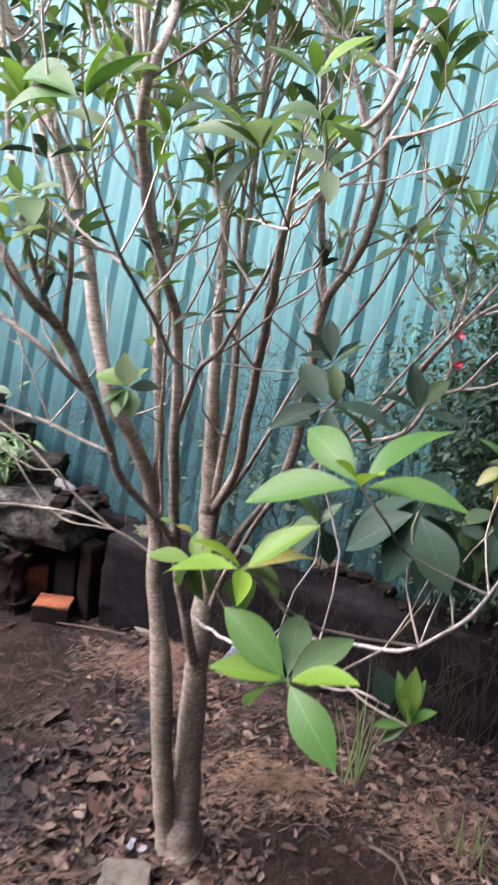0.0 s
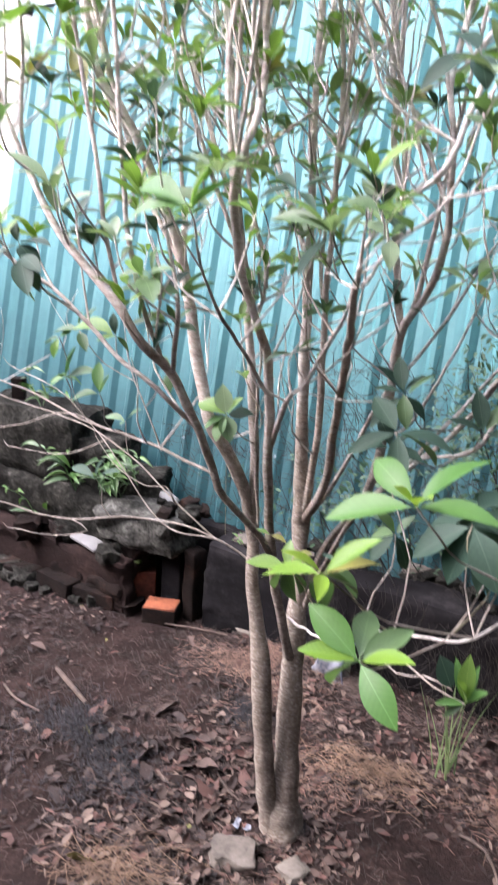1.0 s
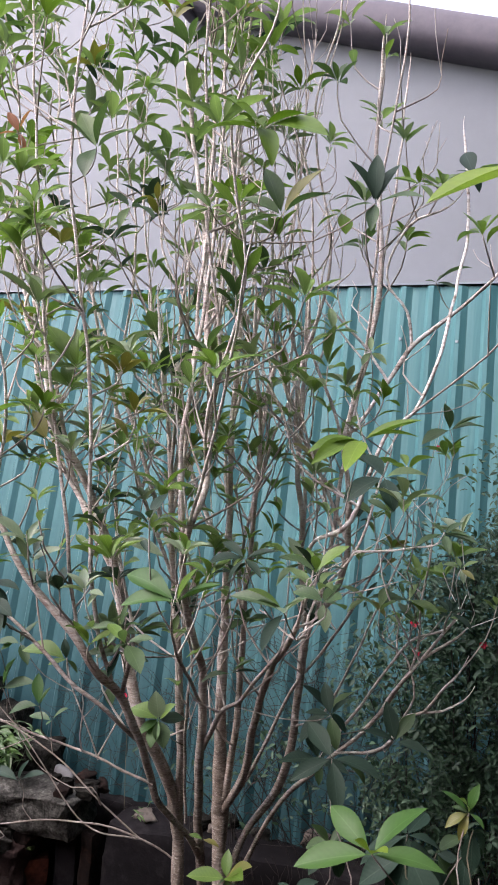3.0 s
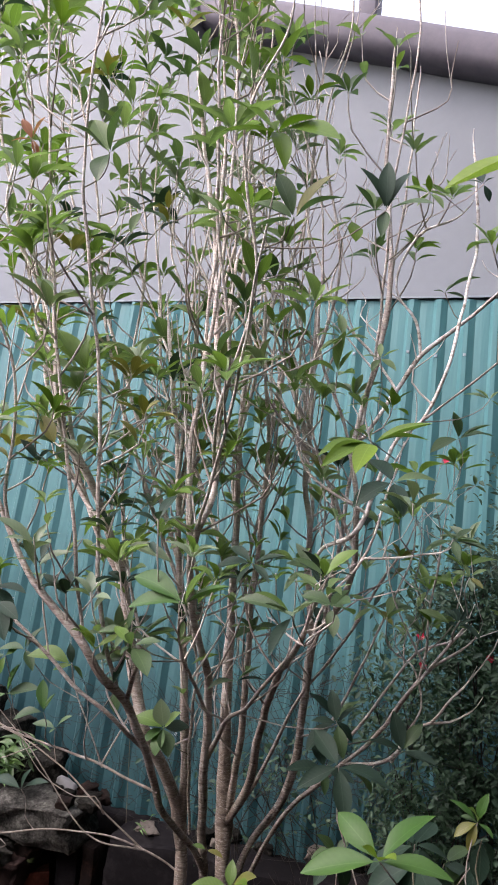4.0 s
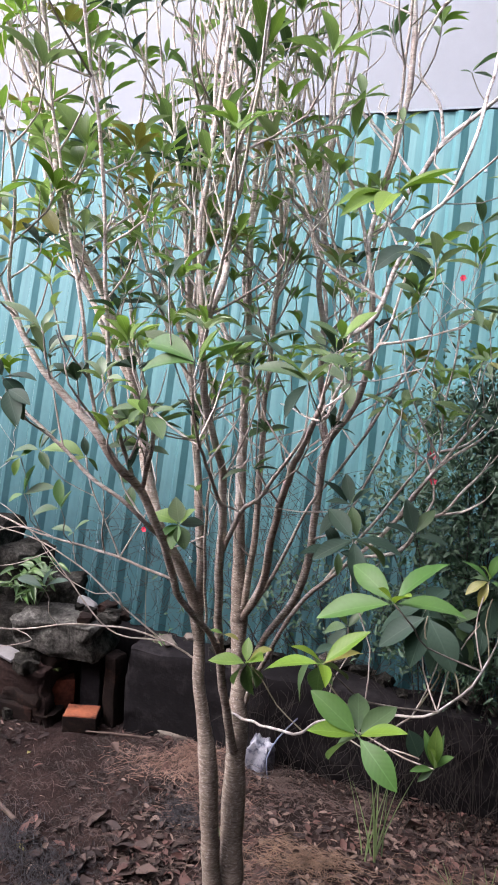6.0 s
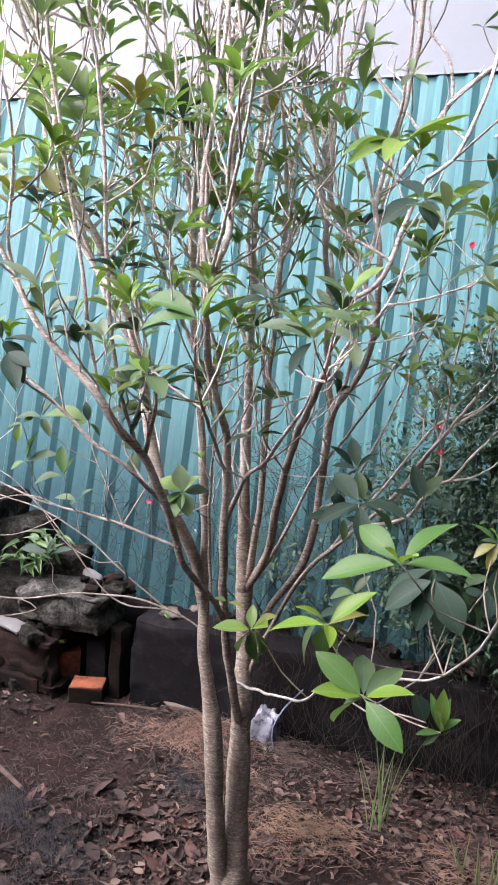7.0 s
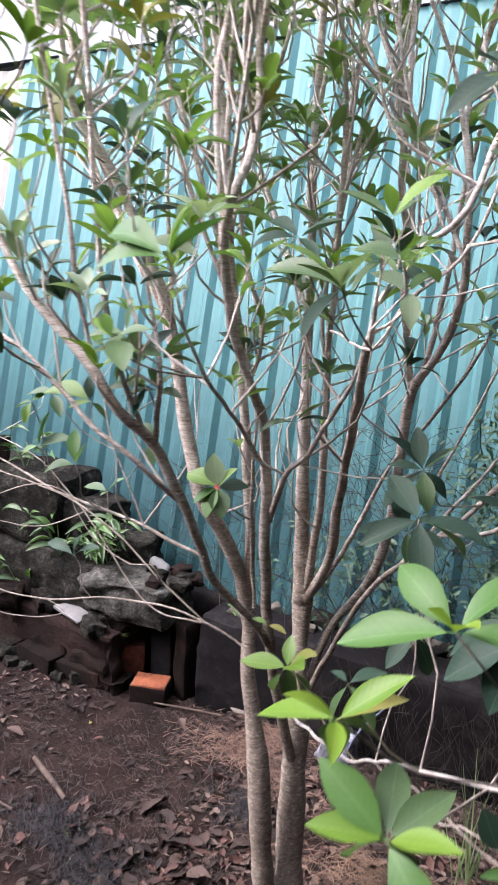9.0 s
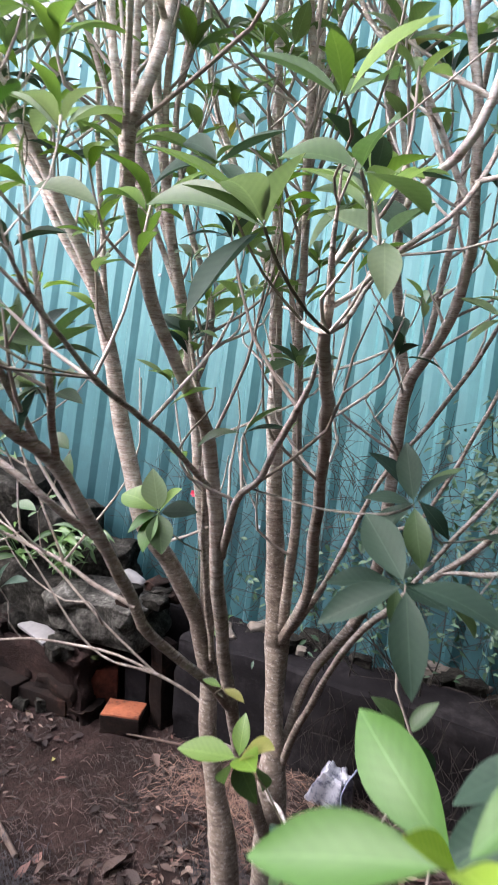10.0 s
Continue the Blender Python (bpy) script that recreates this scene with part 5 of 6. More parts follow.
whorl((-0.154, 1.100, 1.562), 0.36, [("mid", -0.188, 1.100, 1.572), ("mid", -0.167, 1.120, 1.585), ("mid", -0.125, 1.100, 1.584), ("olive", -0.125, 1.080, 1.548), ("pale", -0.145, 1.080, 1.540)])
whorl((-0.386, 1.300, 1.443), 0.32, [("mid", -0.447, 1.300, 1.466), ("mid", -0.424, 1.280, 1.410), ("olive", -0.330, 1.280, 1.421), ("dull", -0.366, 1.320, 1.483), ("dark", -0.306, 1.300, 1.465)])
whorl((-0.268, 1.200, 1.471), 0.36, [("mid", -0.199, 1.200, 1.455), ("dark", -0.331, 1.200, 1.459), ("mid", -0.258, 1.220, 1.510)])
whorl((-0.243, 0.950, 1.544), 0.40, [("sage", -0.231, 0.950, 1.525), ("sage", -0.214, 0.950, 1.545)])
whorl((-1.203, 1.150, 0.889), 0.30, [("dull", -1.296, 1.150, 0.909), ("dull", -1.186, 1.150, 0.945), ("dull", -1.132, 1.150, 0.933)])

# the rest of the crown: shoots off the upper stems, each with a cluster of leaves, and bare twigs
CROWN = {k: bmesh.new() for k in ("dark", "mid", "dull", "fresh", "olive", "lime", "pale")}
BARE = bmesh.new()
rng = random.Random(77)
spots = []
for line in LINES:
    for i in range(2, len(line)):
        q = line[i]
        if q[2] > 1.15 and q[3] < 0.0125:
            spots.append((line, i))
west = [(l, i) for l, i in spots if l[i][0] < -0.75 and l[i][2] > 1.3]
east = [(l, i) for l in LINES for i in range(2, len(l)) if l[i][0] > -0.72 and 1.3 < l[i][2] < 1.85 and l[i][3] < 0.011]
waist = [(l, i) for l in LINES for i in range(2, len(l)) if l[i][0] < -0.7 and 1.3 < l[i][2] < 1.85 and l[i][3] < 0.011]
crest = [(l, i) for l, i in spots if l[i][2] > 2.4 and l[i][0] < -0.65]
tips_made = []
tries = 0
while len(tips_made) < 440 and tries < 16000:
    tries += 1
    line, i = rng.choice((west, spots, east, crest, west, waist, spots)[tries % 7])
    q = line[i]
    if rng.random() > 0.45 + 0.55 * min(1.0, (q[2] - 1.1) / 0.9):
        continue
    a, flat = rng.uniform(0, 6.28), rng.uniform(0.3, 1.15)
    out = Vector((math.cos(a), math.sin(a) * 0.95, 0)) * flat
    n = rng.uniform(0.06, 0.23)
    p = q.to_3d() + (out + Vector((0, 0, 1))).normalized() * n
    if p.z > 1.95 and -0.88 < p.x < -0.48 and rng.random() < 0.45:
        continue
    if p.x > -0.40 and p.z > 1.75 and rng.random() < 0.42:
        continue
    if p.y < 0.55 or p.z > 3.25 or any((p - o).length < 0.066 for o in tips_made):
        continue
    tips_made.append(p)
    r0 = min(0.0024, q[3] * 0.8)
    knee = q.to_3d() + out * n * 0.62 + Vector((rng.gauss(0, 0.006), rng.gauss(0, 0.006), n * rng.uniform(0.28, 0.45)))
    line = spline([(*q.to_3d(), r0), (*knee, r0 * 0.8), (*p, 0.0013)], 0.045)
    tube(BARE, line, 5, 0.08)
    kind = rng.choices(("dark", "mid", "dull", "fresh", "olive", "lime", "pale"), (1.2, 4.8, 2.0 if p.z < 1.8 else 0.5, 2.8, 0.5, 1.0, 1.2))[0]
    shoot = ((p - knee).normalized() + Vector((rng.gauss(0, 0.15), rng.gauss(-0.05, 0.15), 0.8))).normalized()
    u = shoot.cross(Vector((0.3, 1, 0.1))).normalized()
    w = shoot.cross(u)
    spin = rng.uniform(0, 6.28)
    big = rng.uniform(0.055, 0.084) if p.z < 1.9 else rng.uniform(0.066, 0.104)
    count = rng.choice((4, 5, 5, 6, 7, 8))
    for k in range(count + rng.choice((0, 0, 1, 2))):
        a = spin + k * 2.4
        tip_leaf = k < count
        rise = radians(rng.uniform(8, 48) + 25 * (k / count) ** 2 if tip_leaf else rng.uniform(20, 50))
        d = (u * math.cos(a) + w * math.sin(a)) * math.cos(rise) + shoot * math.sin(rise)
        m = big * rng.uniform(0.8, 1.15) * (1.0 - 0.35 * k / count if tip_leaf else 0.85)
        foot = p - shoot * rng.uniform(0.0, 0.014) if tip_leaf else line[int(len(line) * rng.uniform(0.45, 0.8))].to_3d()
        leaf_bm(CROWN[kind if k < 5 else rng.choice((kind, "fresh", "mid"))], leaf_pose(foot, foot + d * m, rng.uniform(0.25, 0.36), shoot + Vector((0, -0.1, 0)), rng.uniform(-0.3, 0.3)), 6, rng.uniform(0.08, 0.58), rng.uniform(0.05, 0.25), rng.uniform(0.46, 0.58))
# bare forked twigs
low_spots = [(l, i) for l in LINES for i in range(2, len(l)) if l[i][2] > 0.95 and l[i][3] < 0.016]
for k in range(320):
    line, i = rng.choice(low_spots if k % 3 == 0 else spots)
    q = line[i]
    if q[1] < 1.0 and q[2] < 1.9 and rng.random() < 0.7:
        continue
    a, flat = rng.uniform(0, 6.28), rng.uniform(0.25, 1.25)
    out = Vector((math.cos(a), math.sin(a) * 0.9, 0)) * flat
    n = rng.uniform(0.08, 0.34)
    p = q.to_3d() + (out + Vector((0, 0, 1))).normalized() * n
    if p.y < 0.6 or p.z > 3.3 or (p.x > -0.42 and p.z > 1.75 and k % 2):
        continue
    r0 = min(0.0026, q[3] * 0.7)
    knee = q.to_3d() + out * n * 0.6 + Vector((rng.gauss(0, 0.01), rng.gauss(0, 0.01), n * rng.uniform(0.25, 0.4)))
    upper = knee.lerp(p, 0.55) + Vector((rng.gauss(0, 0.012), rng.gauss(0, 0.012), 0))
    l = spline([(*q.to_3d(), r0), (*knee, r0 * 0.8), (*upper, r0 * 0.6), (*p, 0.0009)], 0.05)
    tube(BARE, l, 5, 0.08)
    if rng.random() < 0.7:
        m = l[len(l) // 2].to_3d()
        e = m + Vector((rng.uniform(-0.6, 0.6), rng.uniform(-0.6, 0.6), rng.uniform(0.4, 1.0))).normalized() * n * 0.5
        tube(BARE, spline([(*m, r0 * 0.6), (*(m.lerp(e, 0.5) + Vector((e.x - m.x, e.y - m.y, 0)) * 0.2), r0 * 0.5), (*e, 0.0008)], 0.05), 4, 0.06)
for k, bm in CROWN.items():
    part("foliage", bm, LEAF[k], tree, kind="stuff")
part("twig_mass", BARE, TWIG_BARK, tree, "pale leafless twigs", kind="stuff")

# ---------------------------------------------------------------- shrub with red flowers against the fence
shrub = thing("shrub", (-0.15, 2.2, 0.0), "dense dark shrub with small leaves and red flowers", "shrub")
rng = random.Random(31)
SH = bmesh.new()


def shrub_top(x):
    return min(1.72, max(0.74, 1.32 + 1.7 * (x + 0.50)))


for i in range(76):
    bx, by = rng.uniform(-1.05, 0.60), rng.uniform(2.16, 2.30)
    if bx < -0.5 and i % 5 > 1:
        bx += 0.8
    tx, ty = bx + rng.uniform(-0.25, 0.25), by + rng.uniform(-0.16, 0.06)
    h = shrub_top(tx) * rng.uniform(0.7, 1.0)
    line = spline([(bx, by, 0.28, 0.0026), (bx * 0.6 + tx * 0.4 + rng.gauss(0, 0.05), by - 0.02, 0.28 + (h - 0.28) * 0.4, 0.0022), (tx, ty, h, 0.0018), (tx + rng.uniform(-0.12, 0.12), ty - 0.05, h + rng.uniform(0.0, 0.15), 0.0008)], 0.07)
    part("stem", tube(bmesh.new(), line, 5, 0.1, i), DARK_TWIG, shrub)
    for q in line[3:]:
        for _ in range(80 if q[0] > -0.36 else 70 if q[0] > -0.52 else 30 if q[0] > -0.72 else 12):
            c = q.to_3d() + Vector((rng.gauss(0, 0.09), rng.gauss(0, 0.06), rng.gauss(0, 0.07)))
            c.y = min(c.y, FENCE_Y - 0.04 + BACK * (c.z - FENCE_FOOT))
            if c.z < 0.34 + rng.uniform(0, 0.25) or c.z > shrub_top(c.x) + 0.15:
                continue
            if noise.noise(c * 7.0) < -0.2:
                continue
            d = Vector((rng.uniform(-1, 1), rng.uniform(-1, 0.4), rng.uniform(-0.9, 0.6))).normalized()
            leaf_bm(SH, leaf_pose(c, c + d * rng.uniform(0.012, 0.036), rng.uniform(0.28, 0.5), (rng.uniform(-1, 1), -0.6, 1)), 3, 0.2, 0.2, 0.45)
part("foliage", SH, SHRUB_LEAF, shrub, kind="stuff")
DRY = bmesh.new()
for i in range(1150):
    x, y = rng.uniform(-1.20, 0.45), rng.uniform(2.14, 2.42)
    z = rng.uniform(0.27, 1.05)
    d = Vector((rng.gauss(0, 0.6), rng.gauss(0, 0.2), rng.uniform(-0.4, 1.0))).normalized() * rng.uniform(0.06, 0.22)
    a = Vector((x, y, z))
    tube(DRY, spline([(*a, 0.0013), (*(a + d * 0.5 + Vector((rng.gauss(0, 0.02), 0, rng.gauss(0, 0.02)))), 0.0011), (*(a + d), 0.0007)], 0.06), 3, 0.0)
for i in range(380):
    x = rng.uniform(-1.0, 0.55)
    y = 2.25 + 0.096 * (x + 0.15) - 0.115 - abs(rng.gauss(0, 0.035))
    z = rng.uniform(0.16, 0.42)
    d = Vector((rng.gauss(0, 0.22), rng.gauss(-0.05, 0.1), rng.uniform(-1.0, -0.3))).normalized() * rng.uniform(0.06, 0.22)
    a = Vector((x, y, z))
    e = a + d
    e.z = max(e.z, earth(e.x, e.y))
    tube(DRY, spline([(*a, 0.0013), (*(a.lerp(e, 0.5) + Vector((rng.gauss(0, 0.02), rng.gauss(0, 0.01), rng.gauss(0, 0.015)))), 0.0012), (*e, 0.0007)], 0.06), 3, 0.0)
for i in range(300):
    x = rng.uniform(-1.95, -1.15)
    z = rng.uniform(0.32, 0.78)
    y = FENCE_Y - 0.05 + BACK * (z - FENCE_FOOT) - abs(rng.gauss(0, 0.05))
    d = Vector((rng.gauss(0, 0.6), rng.gauss(0, 0.15), rng.uniform(-0.4, 1.0))).normalized() * rng.uniform(0.05, 0.18)
    a = Vector((x, y, z))
    tube(DRY, spline([(*a, 0.0012), (*(a + d * 0.5 + Vector((rng.gauss(0, 0.02), 0, rng.gauss(0, 0.02)))), 0.0010), (*(a + d), 0.0006)], 0.06), 3, 0.0)
part("dead_twig_mass", DRY, DARK_TWIG, shrub, "fine dead twigs", kind="stuff")


def flower(at, size, seed, stalk=0.10):
    rr = random.Random(seed)
    bm = bmesh.new()
    for k in range(6):
        a = k * 1.05 + rr.uniform(-0.2, 0.2)
        d = Vector((math.cos(a), -0.5, math.sin(a)))
        leaf_bm(bm, leaf_pose(at, Vector(at) + d.normalized() * size, 0.75, (0, -1, 0.3)), 5, 0.3, 0.2, 0.6, 0.02)
    part("flower", bm, PETAL, shrub, "small bright red flower")
    base = Vector(at) + Vector((0.01, 0.04, -stalk))
    part("flower_stalk", tube(bmesh.new(), spline([(*base, 0.0015), (*(Vector(at) + Vector((0, 0.02, -0.04))), 0.0013), (*at, 0.0012)]), 5), GREEN_TWIG, shrub)


flower((-0.434, 2.22, 1.222), 0.017, 1)
flower((-0.40, 2.10, 1.155), 0.015, 2)
flower((-0.41, 2.31, 1.825), 0.013, 3)
flower((-0.20, 2.15, 1.20), 0.015, 4)
flower((-1.49, 2.12, 0.80), 0.013, 5, 0.46)

# ---------------------------------------------------------------- weeds on the rubble and grass at the wall
def weed(at, n, height, leaf_len, seed, label):
    rr = random.Random(seed)
    ob = thing("weed", at, label, "plant")
    for i in range(n):
        a = rr.uniform(0, 6.28)
        tip = Vector(at) + Vector((math.cos(a) * height * 0.7, math.sin(a) * height * 0.5, height * rr.uniform(0.35, 0.9)))
        mid = Vector(at).lerp(tip, 0.5) + Vector((rr.gauss(0, 0.02), 0, height * 0.2))
        line = spline([(*at, 0.0022), (*mid, 0.0016), (*tip, 0.0008)], 0.05)
        part("stem", tube(bmesh.new(), line, 5), WEED, ob)
        for j, q in enumerate(line[1:]):
            for s in (-1, 1):
                if rr.random() < 0.25:
                    continue
                d = Vector((s * rr.uniform(0.3, 1), rr.uniform(-0.9, 0.3), rr.uniform(-0.3, 0.7))).normalized()
                bm = bmesh.new()
                leaf_bm(bm, leaf_pose(q.to_3d(), q.to_3d() + d * leaf_len * rr.uniform(0.5, 1.2), rr.uniform(0.17, 0.27), (rr.uniform(-0.5, 0.5), -0.5, 1)), 7, rr.uniform(0.2, 0.7), 0.25, 0.42)
                part("leaf", bm, WEED, ob)
    return ob


weed((-1.95, 2.07, 0.41), 4, 0.17, 0.085, 8, "leafy green weed growing on the concrete lump")
weed((-2.05, 2.05, 0.40), 5, 0.26, 0.105, 3, "leafy green weed growing on the long dark block")
weed((-2.16, 2.02, 0.40), 4, 0.24, 0.10, 4, "leafy green weed growing on the long dark block")
weed((-2.33, 1.98, 0.20), 3, 0.22, 0.09, 5, "leafy green weed growing out of the ledge")
weed((-2.45, 2.10, 0.69), 4, 0.20, 0.085, 31, "leafy green weed on the tall dark block")
weed((-1.40, 2.16, 0.28), 3, 0.13, 0.03, 6, "small grey-leaved weed on the low wall")


def grass(at, n, height, seed, label, spread=0.05):
    rr = random.Random(seed)
    z0 = earth(at[0], at[1])
    ob = thing("grass_tuft", (at[0], at[1], z0), label, "grass", "grass tufts")
    for i in range(n):
        bx, by = at[0] + rr.gauss(0, spread * 0.35), at[1] + rr.gauss(0, spread * 0.35)
        lean = Vector((rr.gauss(0, 0.18), rr.gauss(0, 0.14), 1.0)).normalized()
        h = height * rr.uniform(0.5, 1.0)
        w = rr.uniform(0.0018, 0.0034)
        bm = bmesh.new()
        prev = None
        for k in range(7):
            s = k / 6
            p = Vector((bx, by, z0 - 0.01)) + lean * h * s + Vector((lean.x, lean.y, -0.25)) * (h * 0.35 * s * s)
            ww = w * (1 - s) + 0.0003
            cur = (bm.verts.new(p + Vector((-ww, 0, 0))), bm.verts.new(p + Vector((0, -ww * 0.5, 0))), bm.verts.new(p + Vector((ww, 0, 0))))
            if prev:
                bm.faces.new((prev[0], prev[1], cur[1], cur[0]))
                bm.faces.new((prev[1], prev[2], cur[2], cur[1]))
            prev = cur
        part("blade", bm, BLADE, ob)
    return ob


grass((-0.41, 1.80), 12, 0.43, 1, "tuft of upright green grass in the litter")
grass((-0.12, 1.72), 7, 0.22, 2, "thin pale grass tuft in the litter", 0.07)
grass((-0.05, 1.70), 5, 0.20, 3, "short sparse grass tuft in the litter", 0.08)
grass((-0.86, 1.62), 6, 0.10, 4, "short sparse grass tuft in the litter", 0.08)

# ---------------------------------------------------------------- litter on the soil
litter = thing("leaf_litter", (-0.9, 1.5, 0.0), "fallen dry brown leaves lying on the soil", "leaf litter")
rng = random.Random(55)
DEAD_MESH = []
for m in DEAD:
    for i in range(3):
        bm = bmesh.new()
        leaf_bm(bm, Matrix(), 9, rng.uniform(-0.5, 0.5), rng.uniform(-0.2, 0.5), rng.uniform(0.42, 0.58), 0.05, rng.uniform(-0.9, 0.9))
        for v in bm.verts:
            v.co += noise.noise_vector(v.co * 3.2 + Vector((i * 3.1, len(DEAD_MESH), 0))) * 0.11
        DEAD_MESH.append(mesh_of("dry_leaf", bm, m))


def on_soil():
    while True:
        x, y = rng.uniform(-2.3, 0.35), rng.uniform(0.85, 2.22)
        if y > 1.88 and x < -1.55:
            continue
        thick = 0.35 + 0.5 * (noise.noise(Vector((x * 2.2, y * 2.2, 9))) + 0.35) + 0.5 * math.exp(-((x + 1.0) ** 2 + (y - 1.35) ** 2) / 0.12) + 0.5 * math.exp(-((x + 0.2) ** 2 + (y - 1.95) ** 2) / 0.1) - 0.55 * math.exp(-((x + 1.5) ** 2 + (y - 1.6) ** 2) / 0.12) - 0.9 * math.exp(-((x + 0.33) ** 2 + (y - 1.42) ** 2) / 0.03)
        if rng.random() < thick:
            return x, y


PILES = ((-1.05, 1.36, 0.17, 0.10), (-0.80, 1.20, 0.10, 0.08), (-0.35, 1.92, 0.24, 0.12), (-0.55, 1.35, 0.14, 0.10), (-1.75, 1.62, 0.18, 0.12))
for i in range(298):
    x, y = on_soil()
    if i % 5 < 2:
        px, py, sx, sy = PILES[i % len(PILES) if i % 2 else 0]
        x, y = rng.gauss(px, sx), rng.gauss(py, sy)
    n = rng.uniform(0.025, 0.058) if i % 6 else rng.uniform(0.06, 0.095)
    a = rng.uniform(0, 6.28)
    z = earth(x, y) + 0.006
    k = rng.choices(range(5), (4.5, 1.0, 2.4, 4.6, 0.45) if x > -1.15 else (2.0, 0.2, 1.0, 7.0, 0.3))[0]
    ob = new("dry_leaf", DEAD_MESH[k * 3 + rng.randrange(3)])
    ob.parent = litter
    ob.matrix_parent_inverse = Matrix.Translation(-litter.location)
    ob.matrix_basis = leaf_pose((x, y, z), (x + n * math.cos(a), y + n * math.sin(a), z + rng.uniform(-0.004, 0.024)), rng.uniform(0.38, 0.6), (rng.uniform(-0.6, 0.6), rng.uniform(-0.6, 0.6), 1), 0)
for bmk, mat in enumerate(DEAD[:4]):
    bm = bmesh.new()
    for i in range(3000):
        x, y = on_soil()
        if x < -1.15 and bmk < 3 and i % 6:
            continue
        n = rng.uniform(0.010, 0.048)
        a = rng.uniform(0, 6.28)
        z = earth(x, y) + rng.uniform(0.002, 0.008)
        leaf_bm(bm, leaf_pose((x, y, z), (x + n * math.cos(a), y + n * math.sin(a), z + rng.uniform(-0.005, 0.008)), rng.uniform(0.10, 0.55), (rng.uniform(-0.5, 0.5), rng.uniform(-0.5, 0.5), 1), 0), 4, rng.uniform(-0.22, 0.22), rng.uniform(0.02, 0.22), rng.uniform(0.36, 0.64))
    part("leaf_fragments", bm, mat, litter, kind="stuff")


def strands(name, label, mat, spots_at, seed, size=(0.05, 0.14), flat=0.02, r=0.0011):
    rr = random.Random(seed)
    bm = bmesh.new()
    for cx, cy, sx, sy, n, main in spots_at:
        for i in range(n):
            x, y = cx + rr.gauss(0, sx), cy + rr.gauss(0, sy)
            if y > 2.2 or noise.noise(Vector((x * 5, y * 5, seed * 3.0))) + 0.5 * noise.noise(Vector((x * 14, y * 14, seed * 5.0))) < rr.uniform(-0.35, 0.25):
                continue
            a = main + rr.gauss(0, 0.7)
            l = rr.uniform(*size)
            z = earth(x, y) + 0.004 + abs(rr.gauss(0, flat))
            dx, dy = math.cos(a) * l / 2, math.sin(a) * l / 2
            k = rr.uniform(-0.02, 0.02)
            pts = [(x - dx, y - dy, z - 0.004), (x + k, y - k, z + rr.uniform(0, 0.012)), (x + dx, y + dy, z - rr.uniform(0, 0.01))]
            vs = []
            for p in pts:
                px, py = -math.sin(a) * r, math.cos(a) * r
                vs.append((bm.verts.new((p[0] - px, p[1] - py, p[2])), bm.verts.new((p[0], p[1], p[2] + r * 1.3)), bm.verts.new((p[0] + px, p[1] + py, p[2]))))
            for u, w in zip(vs, vs[1:]):
                bm.faces.new((u[0], u[1], w[1], w[0]))
                bm.faces.new((u[1], u[2], w[2], w[1]))
    return tagged(part(name, bm, mat), label, "straw", kind="stuff")


strands("straw", "loose heap of tan dry straw on the soil", STRAW, [(-0.62, 1.64, 0.075, 0.034, 170, 0.35), (-0.53, 1.69, 0.065, 0.028, 130, 0.15), (-0.2, 1.75, 0.10, 0.06, 90, 0.2), (-0.91, 0.94, 0.09, 0.06, 260, 0.6), (-0.1, 1.62, 0.05, 0.05, 40, 0.9)], 1, (0.04, 0.14), 0.022, 0.0008)
strands("rust_straw", "reddish dry straw matted on the soil by the low wall", STRAW_RED, [(-1.12, 1.88, 0.13, 0.10, 1200, 0.8), (-0.19, 1.76, 0.10, 0.06, 260, 0.4), (-0.70, 1.55, 0.10, 0.08, 200, 0.9), (-0.66, 1.14, 0.10, 0.05, 120, 0.4)], 7, (0.02, 0.075), 0.010, 0.0008)
strands("grey_straw", "heap of greyed straw at the foot of the low wall", STRAW_GREY, [(-0.86, 2.00, 0.09, 0.05, 420, 0.2), (-0.45, 2.00, 0.16, 0.05, 240, 0.3)], 8, (0.04, 0.12), 0.018, 0.0008)
strands("ash_tuft", "dark blue-grey tufts of ash and rotten fibre", ASH, [(-1.02, 1.66, 0.055, 0.035, 700, 0.4), (-1.22, 1.17, 0.12, 0.09, 1500, 0.9), (-1.38, 1.28, 0.11, 0.08, 900, 0.2)], 9, (0.010, 0.035), 0.012, 0.0009)
strands("needles", "old brown needles and fibres scattered on the soil", STRAW_GREY, [(-1.10, 1.85, 0.20, 0.16, 1300, 0.8), (-0.9, 1.45, 0.5, 0.35, 2000, 0.4), (-0.3, 1.8, 0.25, 0.25, 700, 0.6), (-1.6, 1.5, 0.35, 0.3, 450, 0.2), (-1.2, 1.1, 0.5, 0.15, 700, 1.2)], 2, (0.015, 0.06), 0.006, 0.0007)
strands("dark_fibre", "dark rotten fibres and needles on the soil", DARK_TWIG, [(-0.9, 1.45, 0.6, 0.4, 3000, 1.0), (-1.5, 1.6, 0.4, 0.3, 1500, 0.0)], 3, (0.015, 0.05), 0.005, 0.0009)


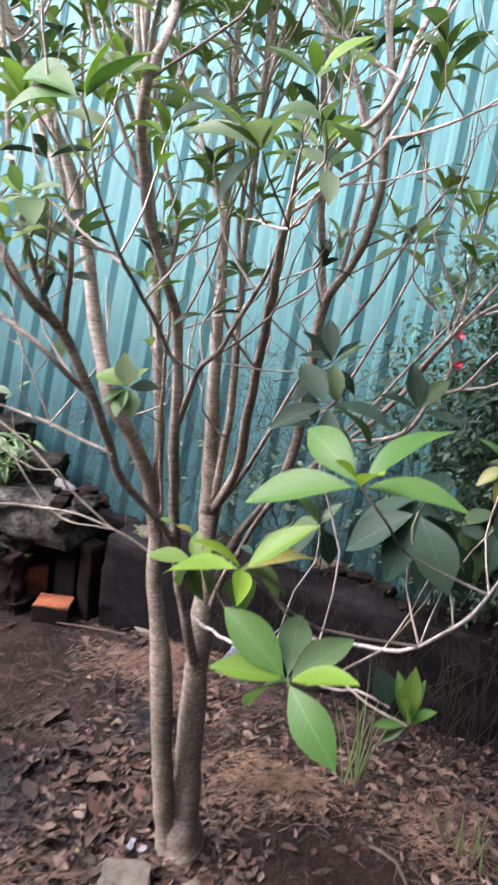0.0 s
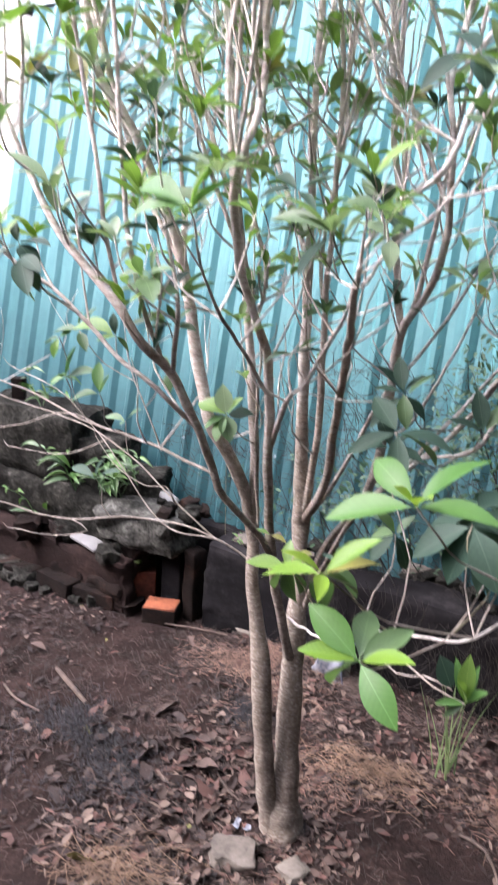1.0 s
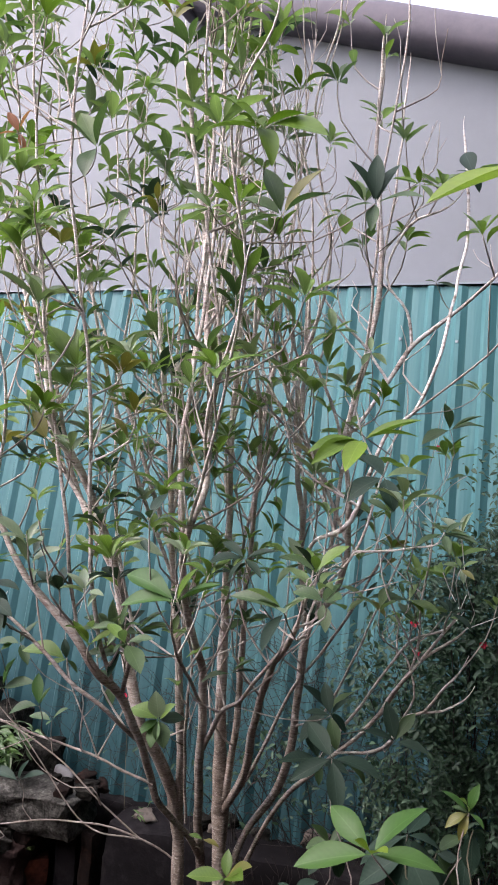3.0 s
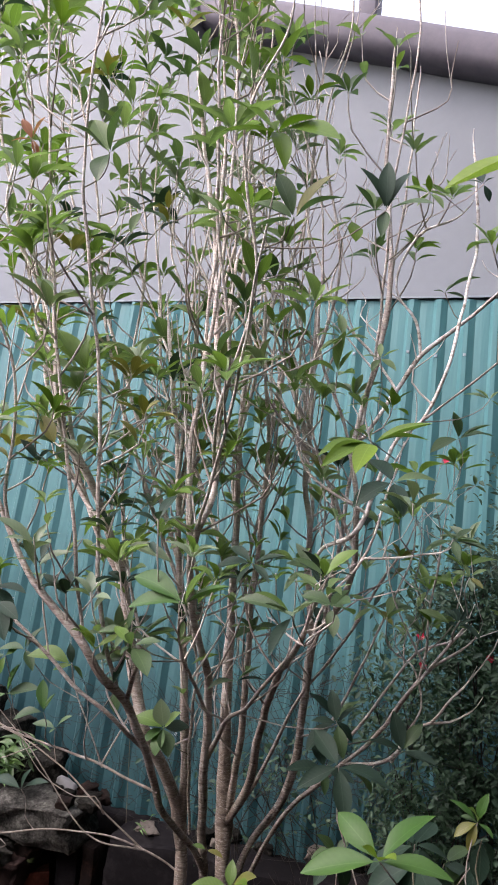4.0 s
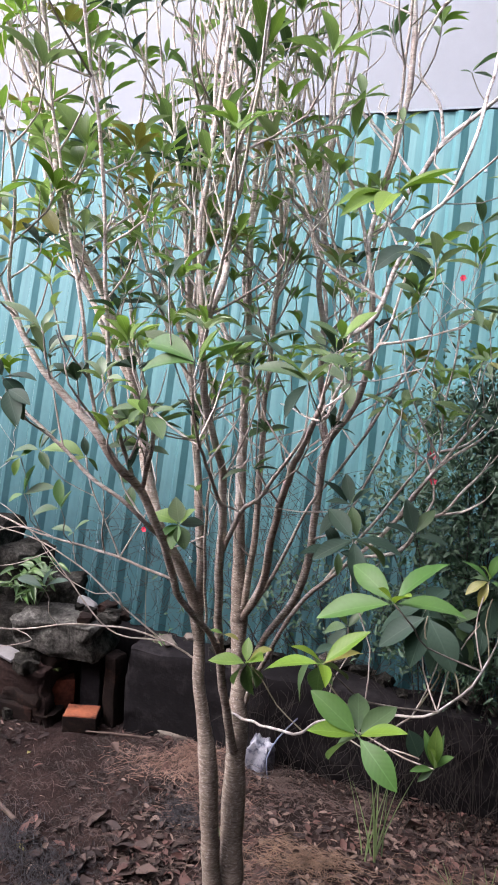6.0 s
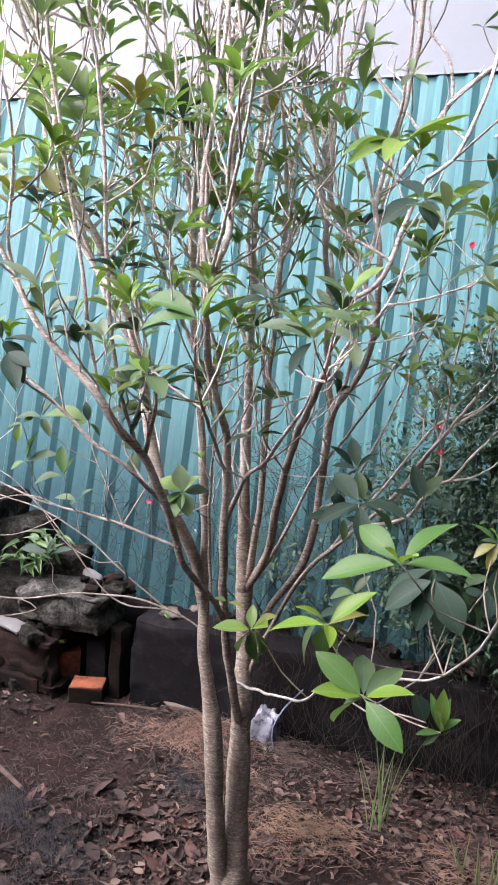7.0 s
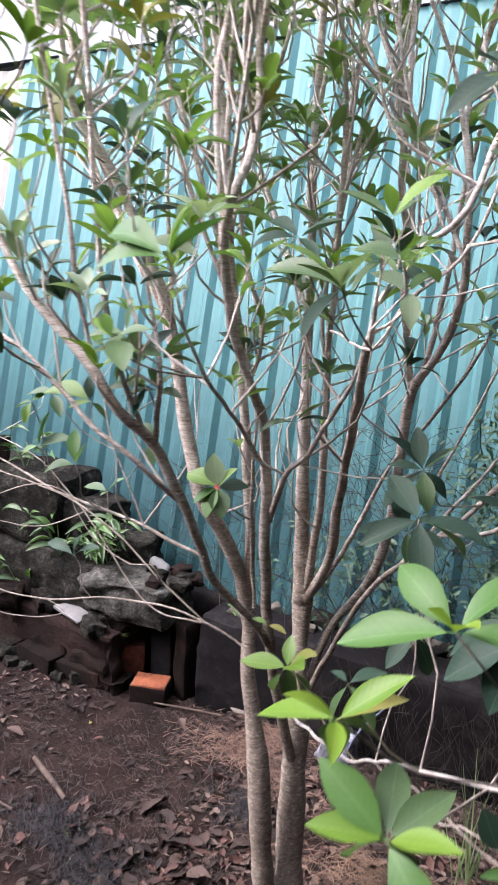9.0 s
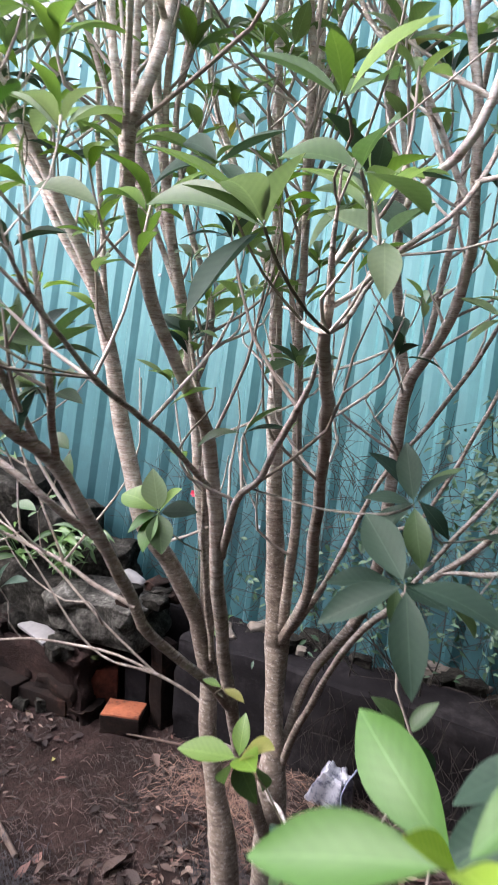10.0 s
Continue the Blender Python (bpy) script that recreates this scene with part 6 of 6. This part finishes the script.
# dry stalks that lean against the low wall
stalks = thing("dry_weed", (-0.55, 2.05, 0.0), "dry brown weed stalks before the low wall", "dead plant")
rng = random.Random(91)
DS = bmesh.new()
for i in range(110):
    x, y = rng.uniform(-0.85, 0.35), rng.uniform(1.98, 2.10)
    h = rng.uniform(0.08, 0.34)
    z = earth(x, y) - 0.01
    lean = Vector((rng.gauss(0, 0.5), rng.gauss(0.1, 0.2), 1.0)).normalized() * h
    a = Vector((x, y, z))
    tube(DS, spline([(*a, 0.0014), (*(a + lean * 0.5 + Vector((rng.gauss(0, 0.015), 0, 0))), 0.0012), (*(a + lean + Vector((rng.gauss(0, 0.04), -0.01, -0.03))), 0.0007)], 0.05), 3, 0.0)
part("stalk_mass", DS, DARK_TWIG, stalks, kind="stuff")


def stick(points, label):
    return tagged(part("stick", tube(bmesh.new(), spline([(x, y, earth(x, y) + dz, r) for x, y, dz, r in points]), 6, 0.2, points[0][0] * 9), WOOD), label, "stick", "sticks on the ground")


stick([(-1.677, 1.464, 0.012, 0.008), (-1.57, 1.428, 0.014, 0.009), (-1.463, 1.388, 0.012, 0.008)], "short weathered grey stick lying on soil")
stick([(-1.35, 2.02, 0.012, 0.004), (-1.48, 1.98, 0.02, 0.004), (-1.60, 1.95, 0.012, 0.003)], "thin dry twig beside the brick")
stick([(-0.30, 1.62, 0.01, 0.004), (-0.22, 1.58, 0.03, 0.004), (-0.16, 1.50, 0.01, 0.003)], "crooked pale twig lying on dark soil")
stick([(-0.95, 1.40, 0.006, 0.003), (-0.88, 1.36, 0.01, 0.003), (-0.80, 1.35, 0.006, 0.002)], "thin pale twig in the leaf litter")
stick([(-1.75, 1.30, 0.006, 0.005), (-1.66, 1.27, 0.012, 0.005), (-1.55, 1.27, 0.006, 0.004)], "thin dry twig in the leaf litter")
bm = bmesh.new()
for k in range(5):
    c = Vector((-0.805 + 0.010 * k, 1.275 + 0.006 * (k % 2), earth(-0.805, 1.275) + 0.008))
    leaf_bm(bm, leaf_pose(c, c + Vector((0.018 * math.cos(k * 1.9), 0.018 * math.sin(k * 1.9), 0.008)), 0.8, (0.2, -0.5, 1)), 5, 0.4, 0.5, 0.5)
tagged(part("paper_scrap", bm, PLASTIC), "crumpled scrap of white paper beside the trunk", "paper")

rock((-0.735, 1.175, earth(-0.735, 1.175) + 0.018), (0.105, 0.085, 0.035), STONE, 31.0, "foot_stone", "rough pale stone lying by the trunk", "stone", 25, "stones by the trunk", 3, 0.22)
rock((-0.590, 1.222, earth(-0.590, 1.222) + 0.012), (0.065, 0.055, 0.035), STONE, 37.0, "foot_stone", "rough pale stone lying by the trunk", "stone", 70, "stones by the trunk", 3, 0.22)
